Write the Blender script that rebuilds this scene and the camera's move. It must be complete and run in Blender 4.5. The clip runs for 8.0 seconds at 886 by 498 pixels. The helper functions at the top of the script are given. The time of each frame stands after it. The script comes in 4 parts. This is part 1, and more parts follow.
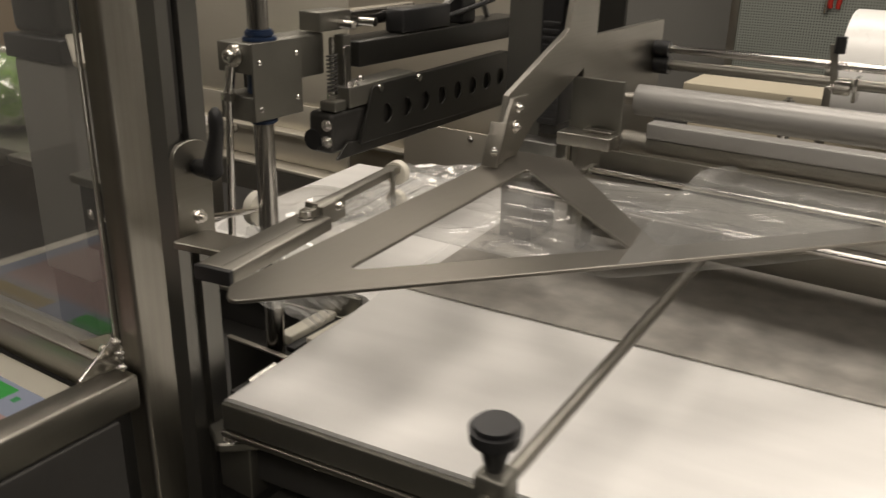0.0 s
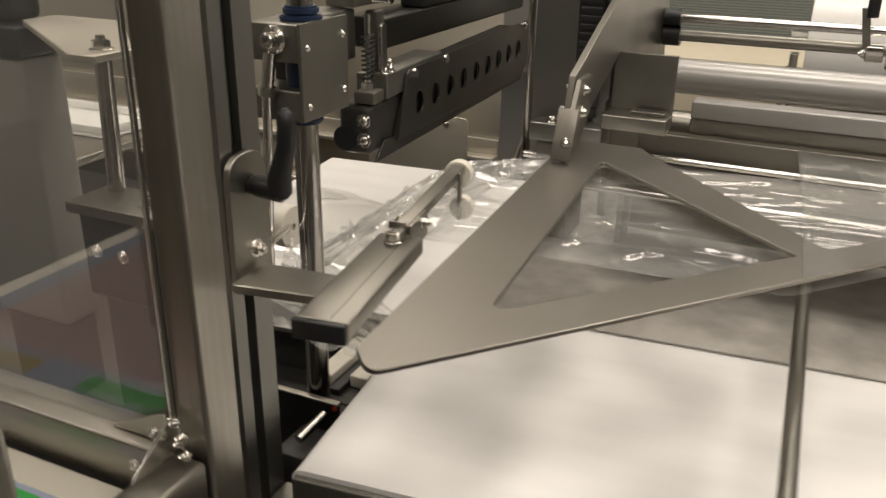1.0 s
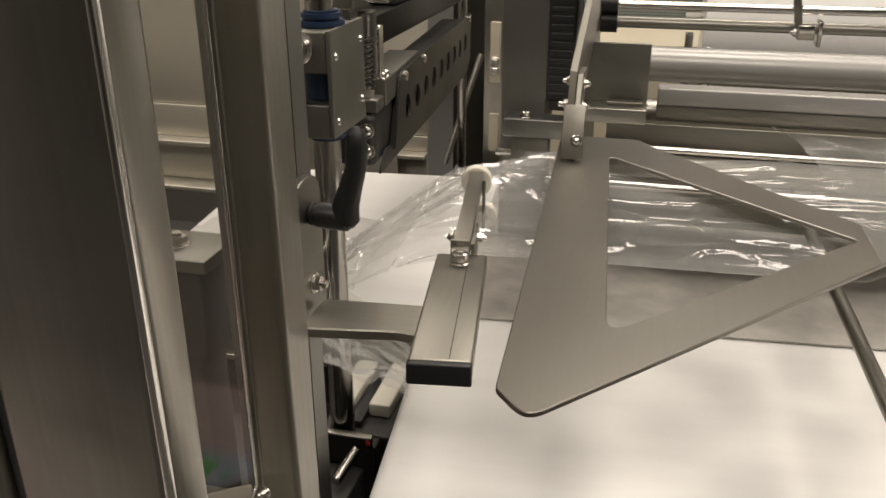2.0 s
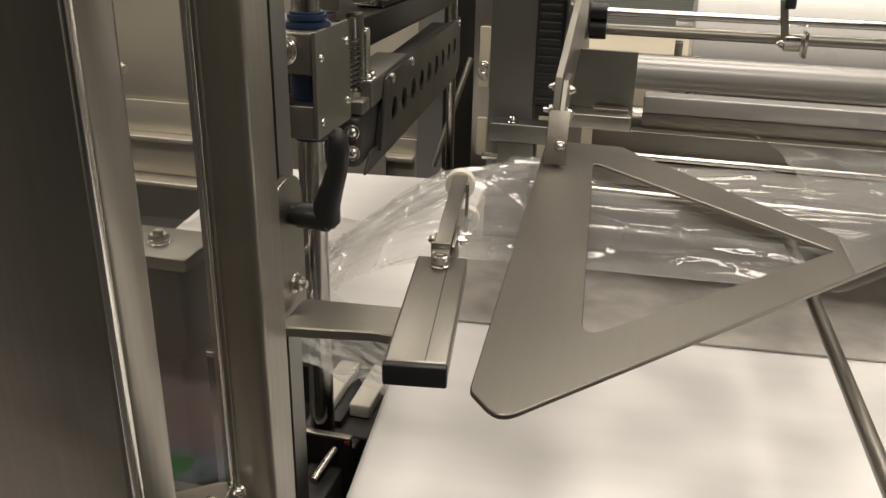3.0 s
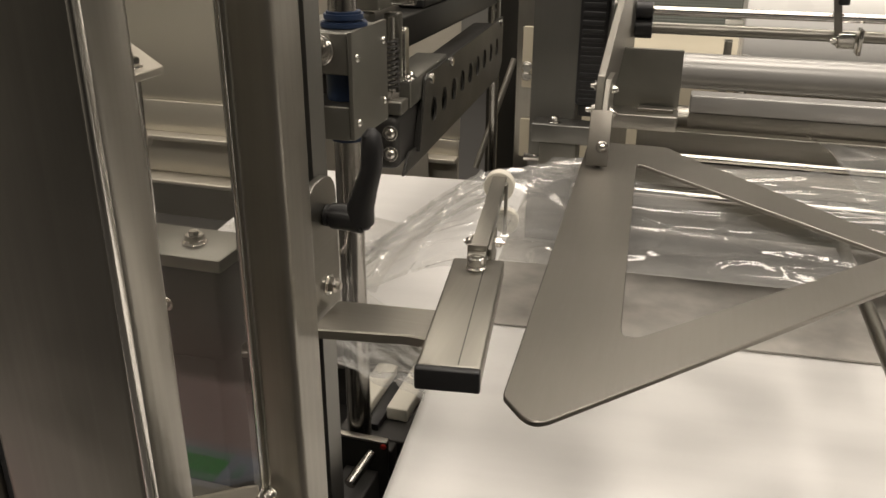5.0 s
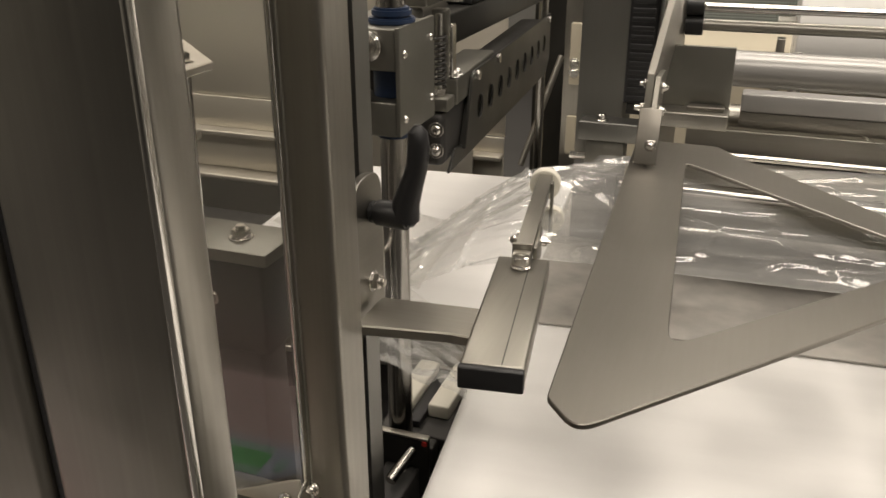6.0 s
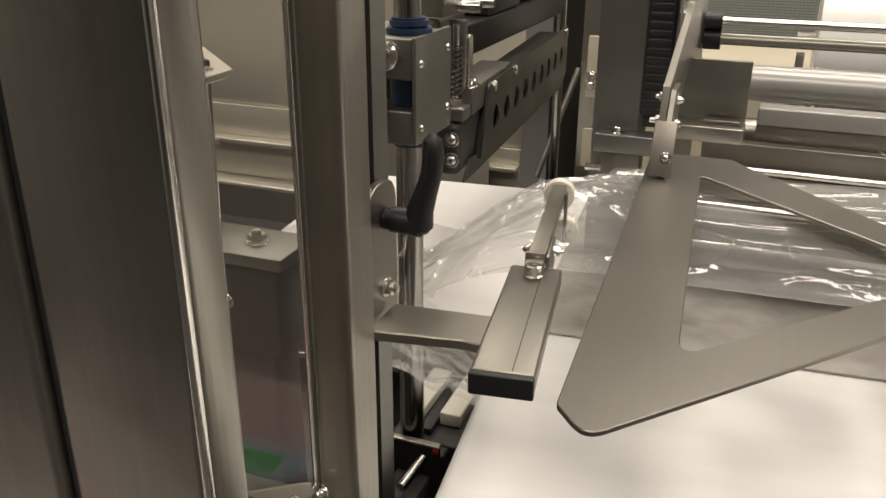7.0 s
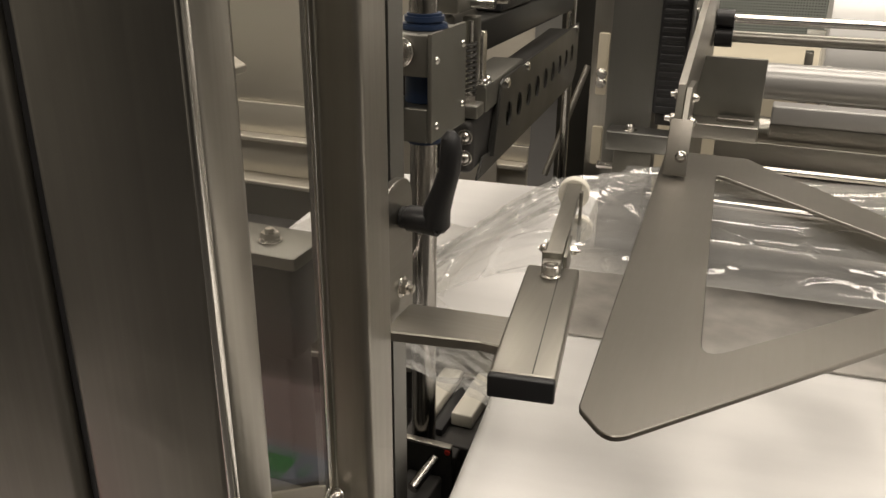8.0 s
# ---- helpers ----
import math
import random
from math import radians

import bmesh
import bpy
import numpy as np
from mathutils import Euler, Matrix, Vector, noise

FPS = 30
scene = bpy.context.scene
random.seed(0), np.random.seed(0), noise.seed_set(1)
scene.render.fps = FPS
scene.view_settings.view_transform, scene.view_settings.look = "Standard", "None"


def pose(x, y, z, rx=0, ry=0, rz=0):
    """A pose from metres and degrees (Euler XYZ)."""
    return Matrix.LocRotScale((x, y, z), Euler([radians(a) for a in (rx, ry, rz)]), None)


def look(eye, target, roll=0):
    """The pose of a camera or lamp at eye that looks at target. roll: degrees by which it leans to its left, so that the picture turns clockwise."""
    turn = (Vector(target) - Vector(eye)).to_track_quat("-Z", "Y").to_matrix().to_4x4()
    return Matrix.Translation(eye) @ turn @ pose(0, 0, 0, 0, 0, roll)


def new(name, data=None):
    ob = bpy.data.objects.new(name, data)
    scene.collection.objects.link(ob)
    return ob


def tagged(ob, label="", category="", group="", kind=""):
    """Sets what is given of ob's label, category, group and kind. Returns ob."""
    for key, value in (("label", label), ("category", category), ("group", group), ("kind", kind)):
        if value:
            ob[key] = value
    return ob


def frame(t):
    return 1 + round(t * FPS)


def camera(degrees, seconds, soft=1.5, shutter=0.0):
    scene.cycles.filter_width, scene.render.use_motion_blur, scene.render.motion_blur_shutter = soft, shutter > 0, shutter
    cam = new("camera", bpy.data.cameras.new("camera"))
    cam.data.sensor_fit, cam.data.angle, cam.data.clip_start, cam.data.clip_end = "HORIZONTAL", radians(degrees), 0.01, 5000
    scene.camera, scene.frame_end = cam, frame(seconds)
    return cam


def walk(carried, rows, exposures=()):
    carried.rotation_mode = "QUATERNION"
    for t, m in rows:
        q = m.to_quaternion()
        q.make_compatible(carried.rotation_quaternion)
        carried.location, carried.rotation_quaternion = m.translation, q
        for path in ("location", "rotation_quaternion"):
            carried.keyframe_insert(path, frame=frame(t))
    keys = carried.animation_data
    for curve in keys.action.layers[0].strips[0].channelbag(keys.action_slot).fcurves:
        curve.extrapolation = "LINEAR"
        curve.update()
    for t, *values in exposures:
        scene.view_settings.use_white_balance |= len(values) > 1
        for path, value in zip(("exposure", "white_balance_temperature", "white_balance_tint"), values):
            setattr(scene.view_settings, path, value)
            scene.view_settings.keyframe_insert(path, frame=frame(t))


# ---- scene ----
cam = camera(55.2, 8.0, shutter=0.5)
# seconds, eye, target, roll
PATH = [
    (0, (-0.055, 0.069, 1.411), (-1.066, 1.634, 0.684), 1.3),
    (0.5, (-0.212, 0.1, 1.374), (-1.148, 1.713, 0.652), 0.8),
    (1, (-0.32, 0.116, 1.383), (-1.089, 1.794, 0.612), 0.8),
    (1.2, (-0.384, 0.117, 1.374), (-1.076, 1.829, 0.607), 0.4),
    (2.3, (-0.499, 0.11, 1.385), (-0.919, 1.897, 0.592), 0.2),
    (2.5, (-0.493, 0.109, 1.383), (-0.924, 1.9, 0.603), 0.8),
    (3, (-0.488, 0.11, 1.385), (-0.918, 1.899, 0.601), 1.3),
    (3.5, (-0.487, 0.116, 1.382), (-0.915, 1.905, 0.597), 1.3),
    (4, (-0.481, 0.118, 1.382), (-0.944, 1.899, 0.597), 0.7),
    (5.5, (-0.485, 0.124, 1.38), (-1.06, 1.872, 0.597), 0.2),
    (6, (-0.486, 0.125, 1.38), (-1.115, 1.852, 0.592), -0.1),
    (6.5, (-0.48, 0.121, 1.384), (-1.149, 1.842, 0.615), -0.3),
    (7, (-0.482, 0.12, 1.379), (-1.15, 1.844, 0.617), 0.3),
    (7.5, (-0.49, 0.122, 1.378), (-1.16, 1.845, 0.613), 0.6),
    (8, (-0.495, 0.125, 1.377), (-1.167, 1.845, 0.608), 0.5),
]
walk(cam, [(t, look(eye, target, roll)) for t, eye, target, roll in PATH],
     exposures=[(0, -0.22), (0.5, -0.05), (1, 0.02), (4, 0.04), (5.5, 0.02), (6.5, 0.22), (7, 0.20), (8, 0.10)])

# ---- light ----
world = bpy.data.worlds.new("hall_air")
scene.world = world
world.use_nodes = True
world.node_tree.nodes["Background"].inputs[0].default_value = (0.9, 0.92, 1.0, 1)
world.node_tree.nodes["Background"].inputs[1].default_value = 0.02

CEIL = 4.2
TUBES = [(-2.6, 1.0), (-0.2, 1.2), (2.2, 1.0), (-2.6, 3.6), (-0.2, 3.4), (2.2, 3.6), (-2.6, -1.6), (-0.2, -1.6), (2.2, -1.6)]
LAMP_W = 46.0
for lx, ly in TUBES:
    d = bpy.data.lights.new("tube_light", "AREA")
    d.shape, d.size, d.size_y = "RECTANGLE", 1.6, 0.9
    d.energy, d.color = LAMP_W, (1.0, 0.897, 0.785)
    lo = new("tube_light", d)
    lo.matrix_world = look((lx, ly, CEIL - 0.16), (lx, ly + 0.001, 0))
    tagged(lo, kind="structure")


# ---- materials ----
def mat(name, color, rough=0.5, metal=0.0, grain=0.0, grain_scale=(1, 1, 1), mottle=0.15, bump=0.0, spec=0.5, rough_var=0.1, mottle_scale=9.0, wave=0.0):
    """Principled surface with fine stretched grain, wide mottling and small relief, in object metres."""
    m = bpy.data.materials.new(name)
    m.use_nodes = True
    nt = m.node_tree
    b = nt.nodes["Principled BSDF"]
    tc = nt.nodes.new("ShaderNodeTexCoord")
    mp = nt.nodes.new("ShaderNodeMapping")
    mp.inputs["Scale"].default_value = grain_scale
    nt.links.new(tc.outputs["Object"], mp.inputs[0])
    n1 = nt.nodes.new("ShaderNodeTexNoise")
    n1.inputs["Scale"].default_value, n1.inputs["Detail"].default_value = 60.0, 5.0
    nt.links.new(mp.outputs[0], n1.inputs["Vector"])
    n2 = nt.nodes.new("ShaderNodeTexNoise")
    n2.inputs["Scale"].default_value, n2.inputs["Detail"].default_value = mottle_scale, 4.0
    nt.links.new(tc.outputs["Object"], n2.inputs["Vector"])
    add = nt.nodes.new("ShaderNodeMath")
    add.operation = "MULTIPLY_ADD"
    nt.links.new(n1.outputs[0], add.inputs[0])
    add.inputs[1].default_value = grain
    sub = nt.nodes.new("ShaderNodeMath")
    sub.operation = "MULTIPLY_ADD"
    nt.links.new(n2.outputs[0], sub.inputs[0])
    sub.inputs[1].default_value, sub.inputs[2].default_value = mottle, 1.0 - 0.5 * (mottle + grain)
    nt.links.new(sub.outputs[0], add.inputs[2])
    mul = nt.nodes.new("ShaderNodeVectorMath")
    mul.operation = "SCALE"
    mul.inputs[0].default_value = color
    nt.links.new(add.outputs[0], mul.inputs["Scale"])
    nt.links.new(mul.outputs[0], b.inputs["Base Color"])
    rr = nt.nodes.new("ShaderNodeMath")
    rr.operation = "MULTIPLY_ADD"
    nt.links.new(n2.outputs[0], rr.inputs[0])
    rr.inputs[1].default_value, rr.inputs[2].default_value = rough_var * 2, rough - rough_var
    nt.links.new(rr.outputs[0], b.inputs["Roughness"])
    b.inputs["Metallic"].default_value = metal
    b.inputs["Specular IOR Level"].default_value = spec
    if bump:
        bp = nt.nodes.new("ShaderNodeBump")
        bp.inputs["Strength"].default_value, bp.inputs["Distance"].default_value = bump, 0.002
        nt.links.new(n1.outputs[0], bp.inputs["Height"])
        nt.links.new(bp.outputs[0], b.inputs["Normal"])
        if wave:
            wv = nt.nodes.new("ShaderNodeBump")
            wv.inputs["Strength"].default_value, wv.inputs["Distance"].default_value = 1.0, wave
            nt.links.new(n2.outputs[0], wv.inputs["Height"])
            nt.links.new(wv.outputs[0], bp.inputs["Normal"])
    return m


STEEL = (0.365, 0.350, 0.312)
M_post = mat("brushed_steel_vertical", STEEL, 0.36, 1, 0.24, (5, 5, 0.10), 0.42, 0.06, wave=0.003)
M_steelx = mat("brushed_steel_along", STEEL, 0.38, 1, 0.14, (0.2, 6, 6), 0.18, 0.06)
M_steely = mat("brushed_steel_across", (0.31, 0.297, 0.264), 0.38, 1, 0.14, (6, 0.2, 6), 0.18, 0.06)
M_plate = mat("satin_steel_sheet", (0.262, 0.246, 0.219), 0.40, 1, 0.10, (5, 0.35, 5), 0.16, 0.03, mottle_scale=6, wave=0.0018)
M_cover = mat("satin_cover_sheet", (0.56, 0.525, 0.45), 0.42, 0.6, 0.06, (0.3, 4, 4), 0.25, 0.02, mottle_scale=5, wave=0.003)
M_deck = mat("stained_steel_sheet", (0.47, 0.45, 0.415), 0.62, 0.55, 0.1, (0.6, 1, 1), 0.85, 0.03, mottle_scale=26, rough_var=0.2)
M_chrome = mat("polished_shaft", (0.68, 0.66, 0.63), 0.14, 1, 0.03, (1, 1, 1), 0.05, 0.0, rough_var=0.04)
M_shaft = mat("dark_polished_shaft", (0.40, 0.385, 0.36), 0.2, 1, 0.05, (1, 1, 0.2), 0.15, 0.0, rough_var=0.05)
M_bolt = mat("zinc_bolt", (0.72, 0.70, 0.66), 0.2, 1, 0.1, (1, 1, 1), 0.2, 0.0, rough_var=0.05)
M_alu = mat("anodised_aluminium", (0.235, 0.231, 0.216), 0.36, 0.9, 0.08, (5, 5, 0.2), 0.1, 0.03)
M_cast = mat("bead_blasted_block", (0.215, 0.209, 0.184), 0.42, 0.85, 0.12, (1, 1, 1), 0.15, 0.05)
M_dark = mat("black_oxide_steel", (0.050, 0.048, 0.045), 0.42, 0.5, 0.2, (1, 1, 1), 0.3, 0.04)
M_jaw = mat("dark_coated_sheet", (0.044, 0.043, 0.039), 0.36, 0.6, 0.15, (1, 1, 1), 0.25, 0.03)
M_black = mat("black_plastic", (0.016, 0.016, 0.017), 0.4, 0, 0.2, (1, 1, 1), 0.25, 0.04)
M_blue = mat("blue_polymer_bush", (0.013, 0.030, 0.075), 0.45, 0, 0.15, (1, 1, 1), 0.2, 0.03)
# broad belt streaks carry both wear and painted-in soft shadow bands
M_belt = mat("white_conveyor_belt", (0.84, 0.83, 0.81), 0.42, 0, 0.26, (0.05, 0.30, 1), 0.16, 0.03, mottle_scale=5)
M_white = mat("white_polymer_wheel", (0.72, 0.69, 0.60), 0.45, 0, 0.05, (1, 1, 1), 0.12, 0.0)
M_cream = mat("cream_enamel", (0.70, 0.67, 0.58), 0.4, 0, 0.03, (1, 1, 1), 0.08, 0.0)
M_grey = mat("grey_enamel", (0.27, 0.262, 0.245), 0.45, 0, 0.05, (1, 1, 1), 0.12, 0.02)
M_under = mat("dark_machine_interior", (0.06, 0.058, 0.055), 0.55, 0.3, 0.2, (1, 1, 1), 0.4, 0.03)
M_reel = mat("white_film_reel", (0.88, 0.87, 0.84), 0.3, 0, 0.02, (0.2, 1, 1), 0.05, 0.0)
M_roller = mat("pale_roller_sleeve", (0.37, 0.362, 0.345), 0.34, 0.3, 0.04, (0.2, 1, 1), 0.10, 0.0)
M_wall = mat("hall_wall_paint", (0.27, 0.265, 0.245), 0.7, 0, 0.05, (1, 1, 1), 0.15, 0.03, mottle_scale=1.5)
# Wall colour darkened by hand so front-facing steel reflects a dim hall
M_far = mat("darkened_far_wall", (0.085, 0.083, 0.078), 0.8, 0, 0.1, (1, 1, 1), 0.3, 0.0, mottle_scale=0.8)
M_ceil = mat("hall_ceiling", (0.16, 0.155, 0.145), 0.8, 0, 0.05, (1, 1, 1), 0.15, 0.0, mottle_scale=1.5)
M_floor = mat("grey_resin_floor", (0.075, 0.073, 0.07), 0.45, 0, 0.1, (1, 1, 1), 0.3, 0.03, mottle_scale=2.0)
M_peg = mat("grey_green_pegboard", (0.27, 0.29, 0.26), 0.6, 0, 0.05, (1, 1, 1), 0.12, 0.0, mottle_scale=3)
M_beige = mat("beige_sheet_metal", (0.52, 0.47, 0.36), 0.5, 0, 0.04, (1, 1, 1), 0.12, 0.0, mottle_scale=4)
M_red = mat("red_tool_grip", (0.40, 0.03, 0.02), 0.4, 0, 0.1, (1, 1, 1), 0.15, 0.0)
M_card = mat("brown_cardboard", (0.42, 0.32, 0.21), 0.8, 0, 0.1, (1, 1, 1), 0.12, 0.02)
M_leaf = mat("lettuce_leaf", (0.14, 0.27, 0.035), 0.45, 0, 0.5, (1, 1, 1), 0.8, 0.3, mottle_scale=40)


def film_material(name, haze, streak, rough=0.08, gloss=1.0, base=0.09, relief=0.55, rim=0.8, ridged=False):
    """Clear film: transparent, with gloss by angle, a faint milky haze and streaks in the relief."""
    m = bpy.data.materials.new(name)
    m.use_nodes = True
    nt = m.node_tree
    nt.nodes.remove(nt.nodes["Principled BSDF"])
    out = nt.nodes["Material Output"]
    tc = nt.nodes.new("ShaderNodeTexCoord")
    mp = nt.nodes.new("ShaderNodeMapping")
    mp.inputs["Scale"].default_value = streak
    nt.links.new(tc.outputs["Object"], mp.inputs[0])
    n = nt.nodes.new("ShaderNodeTexNoise")
    n.inputs["Scale"].default_value, n.inputs["Detail"].default_value = 1.0, 6.0
    n.inputs["Distortion"].default_value = 0.7
    nt.links.new(mp.outputs[0], n.inputs["Vector"])
    bp = nt.nodes.new("ShaderNodeBump")
    bp.inputs["Strength"].default_value, bp.inputs["Distance"].default_value = relief, 0.006
    nt.links.new(n.outputs[0], bp.inputs["Height"])
    if ridged:
        rg = nt.nodes.new("ShaderNodeTexNoise")
        rg.noise_type = "RIDGED_MULTIFRACTAL"
        rg.inputs["Scale"].default_value, rg.inputs["Detail"].default_value = 0.5, 2.0
        rg.inputs["Distortion"].default_value = 0.4
        nt.links.new(mp.outputs[0], rg.inputs["Vector"])
        nt.links.new(rg.outputs[0], bp.inputs["Height"])
    tr = nt.nodes.new("ShaderNodeBsdfTransparent")
    tr.inputs[0].default_value = (0.97, 0.97, 0.965, 1)
    gl = nt.nodes.new("ShaderNodeBsdfGlossy")
    gl.inputs["Roughness"].default_value = rough
    gl.inputs["Color"].default_value = (gloss, gloss, gloss, 1)
    nt.links.new(bp.outputs[0], gl.inputs["Normal"])
    df = nt.nodes.new("ShaderNodeBsdfDiffuse")
    df.inputs[0].default_value = (0.75, 0.75, 0.73, 1)
    mh = nt.nodes.new("ShaderNodeMixShader")
    rmp = nt.nodes.new("ShaderNodeMath")
    rmp.operation = "MULTIPLY"
    nt.links.new(n.outputs[0], rmp.inputs[0])
    rmp.inputs[1].default_value = haze * 2
    nt.links.new(rmp.outputs[0], mh.inputs[0])
    nt.links.new(tr.outputs[0], mh.inputs[1])
    nt.links.new(df.outputs[0], mh.inputs[2])
    lw = nt.nodes.new("ShaderNodeLayerWeight")
    nt.links.new(bp.outputs[0], lw.inputs["Normal"])
    pw = nt.nodes.new("ShaderNodeMath")
    pw.operation = "POWER"
    nt.links.new(lw.outputs["Facing"], pw.inputs[0])
    pw.inputs[1].default_value = 4.0
    fr = nt.nodes.new("ShaderNodeMath")
    fr.operation = "MULTIPLY_ADD"
    nt.links.new(pw.outputs[0], fr.inputs[0])
    fr.inputs[1].default_value, fr.inputs[2].default_value = rim, base
    mg = nt.nodes.new("ShaderNodeMixShader")
    nt.links.new(fr.outputs[0], mg.inputs[0])
    nt.links.new(mh.outputs[0], mg.inputs[1])
    nt.links.new(gl.outputs[0], mg.inputs[2])
    nt.links.new(mg.outputs[0], out.inputs[0])
    return m


M_filmx = film_material("clear_film_lengthwise", 0.15, (2.2, 20, 8), 0.12, base=0.09, relief=0.10, rim=0.5, ridged=True)
M_filmy = film_material("clear_film_crosswise", 0.13, (24, 3, 14), 0.12, base=0.07, relief=0.22)
M_filmg = film_material("clear_film_gathered", 0.17, (6, 10, 7), 0.13, base=0.11, relief=0.09, rim=0.4, ridged=True)
M_bag = film_material("clear_film_bag", 0.10, (6, 6, 6), 0.07, base=0.10, relief=0.15, rim=0.5, ridged=True)
M_pane = film_material("clear_guard_pane", 0.035, (3, 3, 1.2), 0.03, base=0.085, relief=0.05)


def dotted(m, pitch, radius):
    """Darkens a material with a square pattern of small round perforations in x and z."""
    nt = m.node_tree
    b = nt.nodes["Principled BSDF"]
    src = b.inputs["Base Color"].links[0].from_socket
    tc = nt.nodes.new("ShaderNodeTexCoord")
    sc = nt.nodes.new("ShaderNodeVectorMath")
    sc.operation = "MULTIPLY"
    sc.inputs[1].default_value = (1 / pitch, 0, 1 / pitch)
    nt.links.new(tc.outputs["Object"], sc.inputs[0])
    fr = nt.nodes.new("ShaderNodeVectorMath")
    fr.operation = "FRACTION"
    nt.links.new(sc.outputs[0], fr.inputs[0])
    ds = nt.nodes.new("ShaderNodeVectorMath")
    ds.operation = "DISTANCE"
    nt.links.new(fr.outputs[0], ds.inputs[0])
    ds.inputs[1].default_value = (0.5, 0, 0.5)
    gt = nt.nodes.new("ShaderNodeMath")
    gt.operation = "GREATER_THAN"
    nt.links.new(ds.outputs["Value"], gt.inputs[0])
    gt.inputs[1].default_value = radius / pitch
    mx = nt.nodes.new("ShaderNodeMath")
    mx.operation = "MULTIPLY_ADD"
    nt.links.new(gt.outputs[0], mx.inputs[0])
    mx.inputs[1].default_value, mx.inputs[2].default_value = 0.85, 0.15
    sl = nt.nodes.new("ShaderNodeVectorMath")
    sl.operation = "SCALE"
    nt.links.new(src, sl.inputs[0])
    nt.links.new(mx.outputs[0], sl.inputs["Scale"])
    nt.links.new(sl.outputs[0], b.inputs["Base Color"])


dotted(M_peg, 0.016, 0.0042)


def screen_material(name, color, strength=0.5):
    m = bpy.data.materials.new(name)
    m.use_nodes = True
    b = m.node_tree.nodes["Principled BSDF"]
    b.inputs["Base Color"].default_value = (0.02, 0.02, 0.02, 1)
    b.inputs["Roughness"].default_value = 0.25
    b.inputs["Emission Color"].default_value = (*color, 1)
    b.inputs["Emission Strength"].default_value = strength
    return m


# ---- mesh helpers ----
def link_mesh(name, bm, material, smooth=True):
    me = bpy.data.meshes.new(name)
    bmesh.ops.recalc_face_normals(bm, faces=bm.faces[:])
    bm.to_mesh(me)
    bm.free()
    me.materials.append(material)
    if smooth:
        me.polygons.foreach_set("use_smooth", [True] * len(me.polygons))
        me.set_sharp_from_angle(angle=radians(35))
    return new(name, me)


def thing(name, label, category, at=(0, 0, 0), group="", kind=""):
    return tagged(pose_ob(new(name), at), label, category, group, kind)


def pose_ob(ob, at):
    ob.location = at
    return ob


def part(name, bm, material, parent=None, label=""):
    ob = link_mesh(name, bm, material)
    if parent is not None:
        ob.parent = parent
        base = parent
        off = Vector((0, 0, 0))
        while base is not None:
            off += base.location
            base = base.parent
        ob.location = -off
    return tagged(ob, label)


def boxed(x0, x1, y0, y1, z0, z1, bevel=0.0015, m=None):
    bm = bmesh.new()
    bmesh.ops.create_cube(bm, size=1)
    bmesh.ops.transform(bm, matrix=Matrix.Translation(((x0 + x1) / 2, (y0 + y1) / 2, (z0 + z1) / 2)) @ Matrix.Diagonal((x1 - x0, y1 - y0, z1 - z0, 1)), verts=bm.verts)
    if bevel:
        bmesh.ops.bevel(bm, geom=bm.edges[:], offset=bevel, segments=3, affect="EDGES", profile=0.5)
    if m is not None:
        bmesh.ops.transform(bm, matrix=m, verts=bm.verts)
    return bm


def rod(a, b, r, r2=None, n=24, bevel=0.0006):
    """A round bar from a to b with softened ends."""
    a, b = Vector(a), Vector(b)
    bm = bmesh.new()
    bmesh.ops.create_cone(bm, cap_ends=True, segments=n, radius1=r, radius2=r if r2 is None else r2, depth=(b - a).length)
    if bevel:
        rim = [e for e in bm.edges if any(len(f.verts) > 4 for f in e.link_faces)]
        bmesh.ops.bevel(bm, geom=rim, offset=bevel, segments=2, affect="EDGES")
    bmesh.ops.transform(bm, matrix=Matrix.Translation((a + b) / 2) @ (b - a).to_track_quat("Z", "Y").to_matrix().to_4x4(), verts=bm.verts)
    return bm


def ring(a, b, r, hole, n=28):
    a, b = Vector(a), Vector(b)
    h = (b - a).length
    prof = [(hole, 0), (r - 0.0008, 0), (r, 0.0008), (r, h - 0.0008), (r - 0.0008, h), (hole, h)]
    bm = bmesh.new()
    loops = [[bm.verts.new((q * math.cos(2 * math.pi * k / n), q * math.sin(2 * math.pi * k / n), z)) for q, z in prof] for k in range(n)]
    for k in range(n):
        p, q = loops[k], loops[(k + 1) % n]
        for j in range(len(prof)):
            i2 = (j + 1) % len(prof)
            bm.faces.new((p[j], q[j], q[i2], p[i2]))
    bmesh.ops.transform(bm, matrix=Matrix.Translation(a) @ (b - a).to_track_quat("Z", "Y").to_matrix().to_4x4(), verts=bm.verts)
    return bm


def round_poly(pts, radius, n=6):
    """Corner-rounded outline; radius may be one number or one per corner."""
    out = []
    k = len(pts)
    for i in range(k):
        r = radius[i] if isinstance(radius, (list, tuple)) else radius
        p, a, b = Vector(pts[i]), Vector(pts[i - 1]), Vector(pts[(i + 1) % k])
        u, v = (a - p).normalized(), (b - p).normalized()
        if r <= 0:
            out.append(tuple(p))
            continue
        half = u.angle(v) / 2
        t = min(r / math.tan(half), 0.45 * (a - p).length, 0.45 * (b - p).length)
        s, e = p + u * t, p + v * t
        for j in range(n + 1):
            q = j / n
            out.append(tuple(s * (1 - q) ** 2 + p * 2 * q * (1 - q) + e * q * q))
    return out


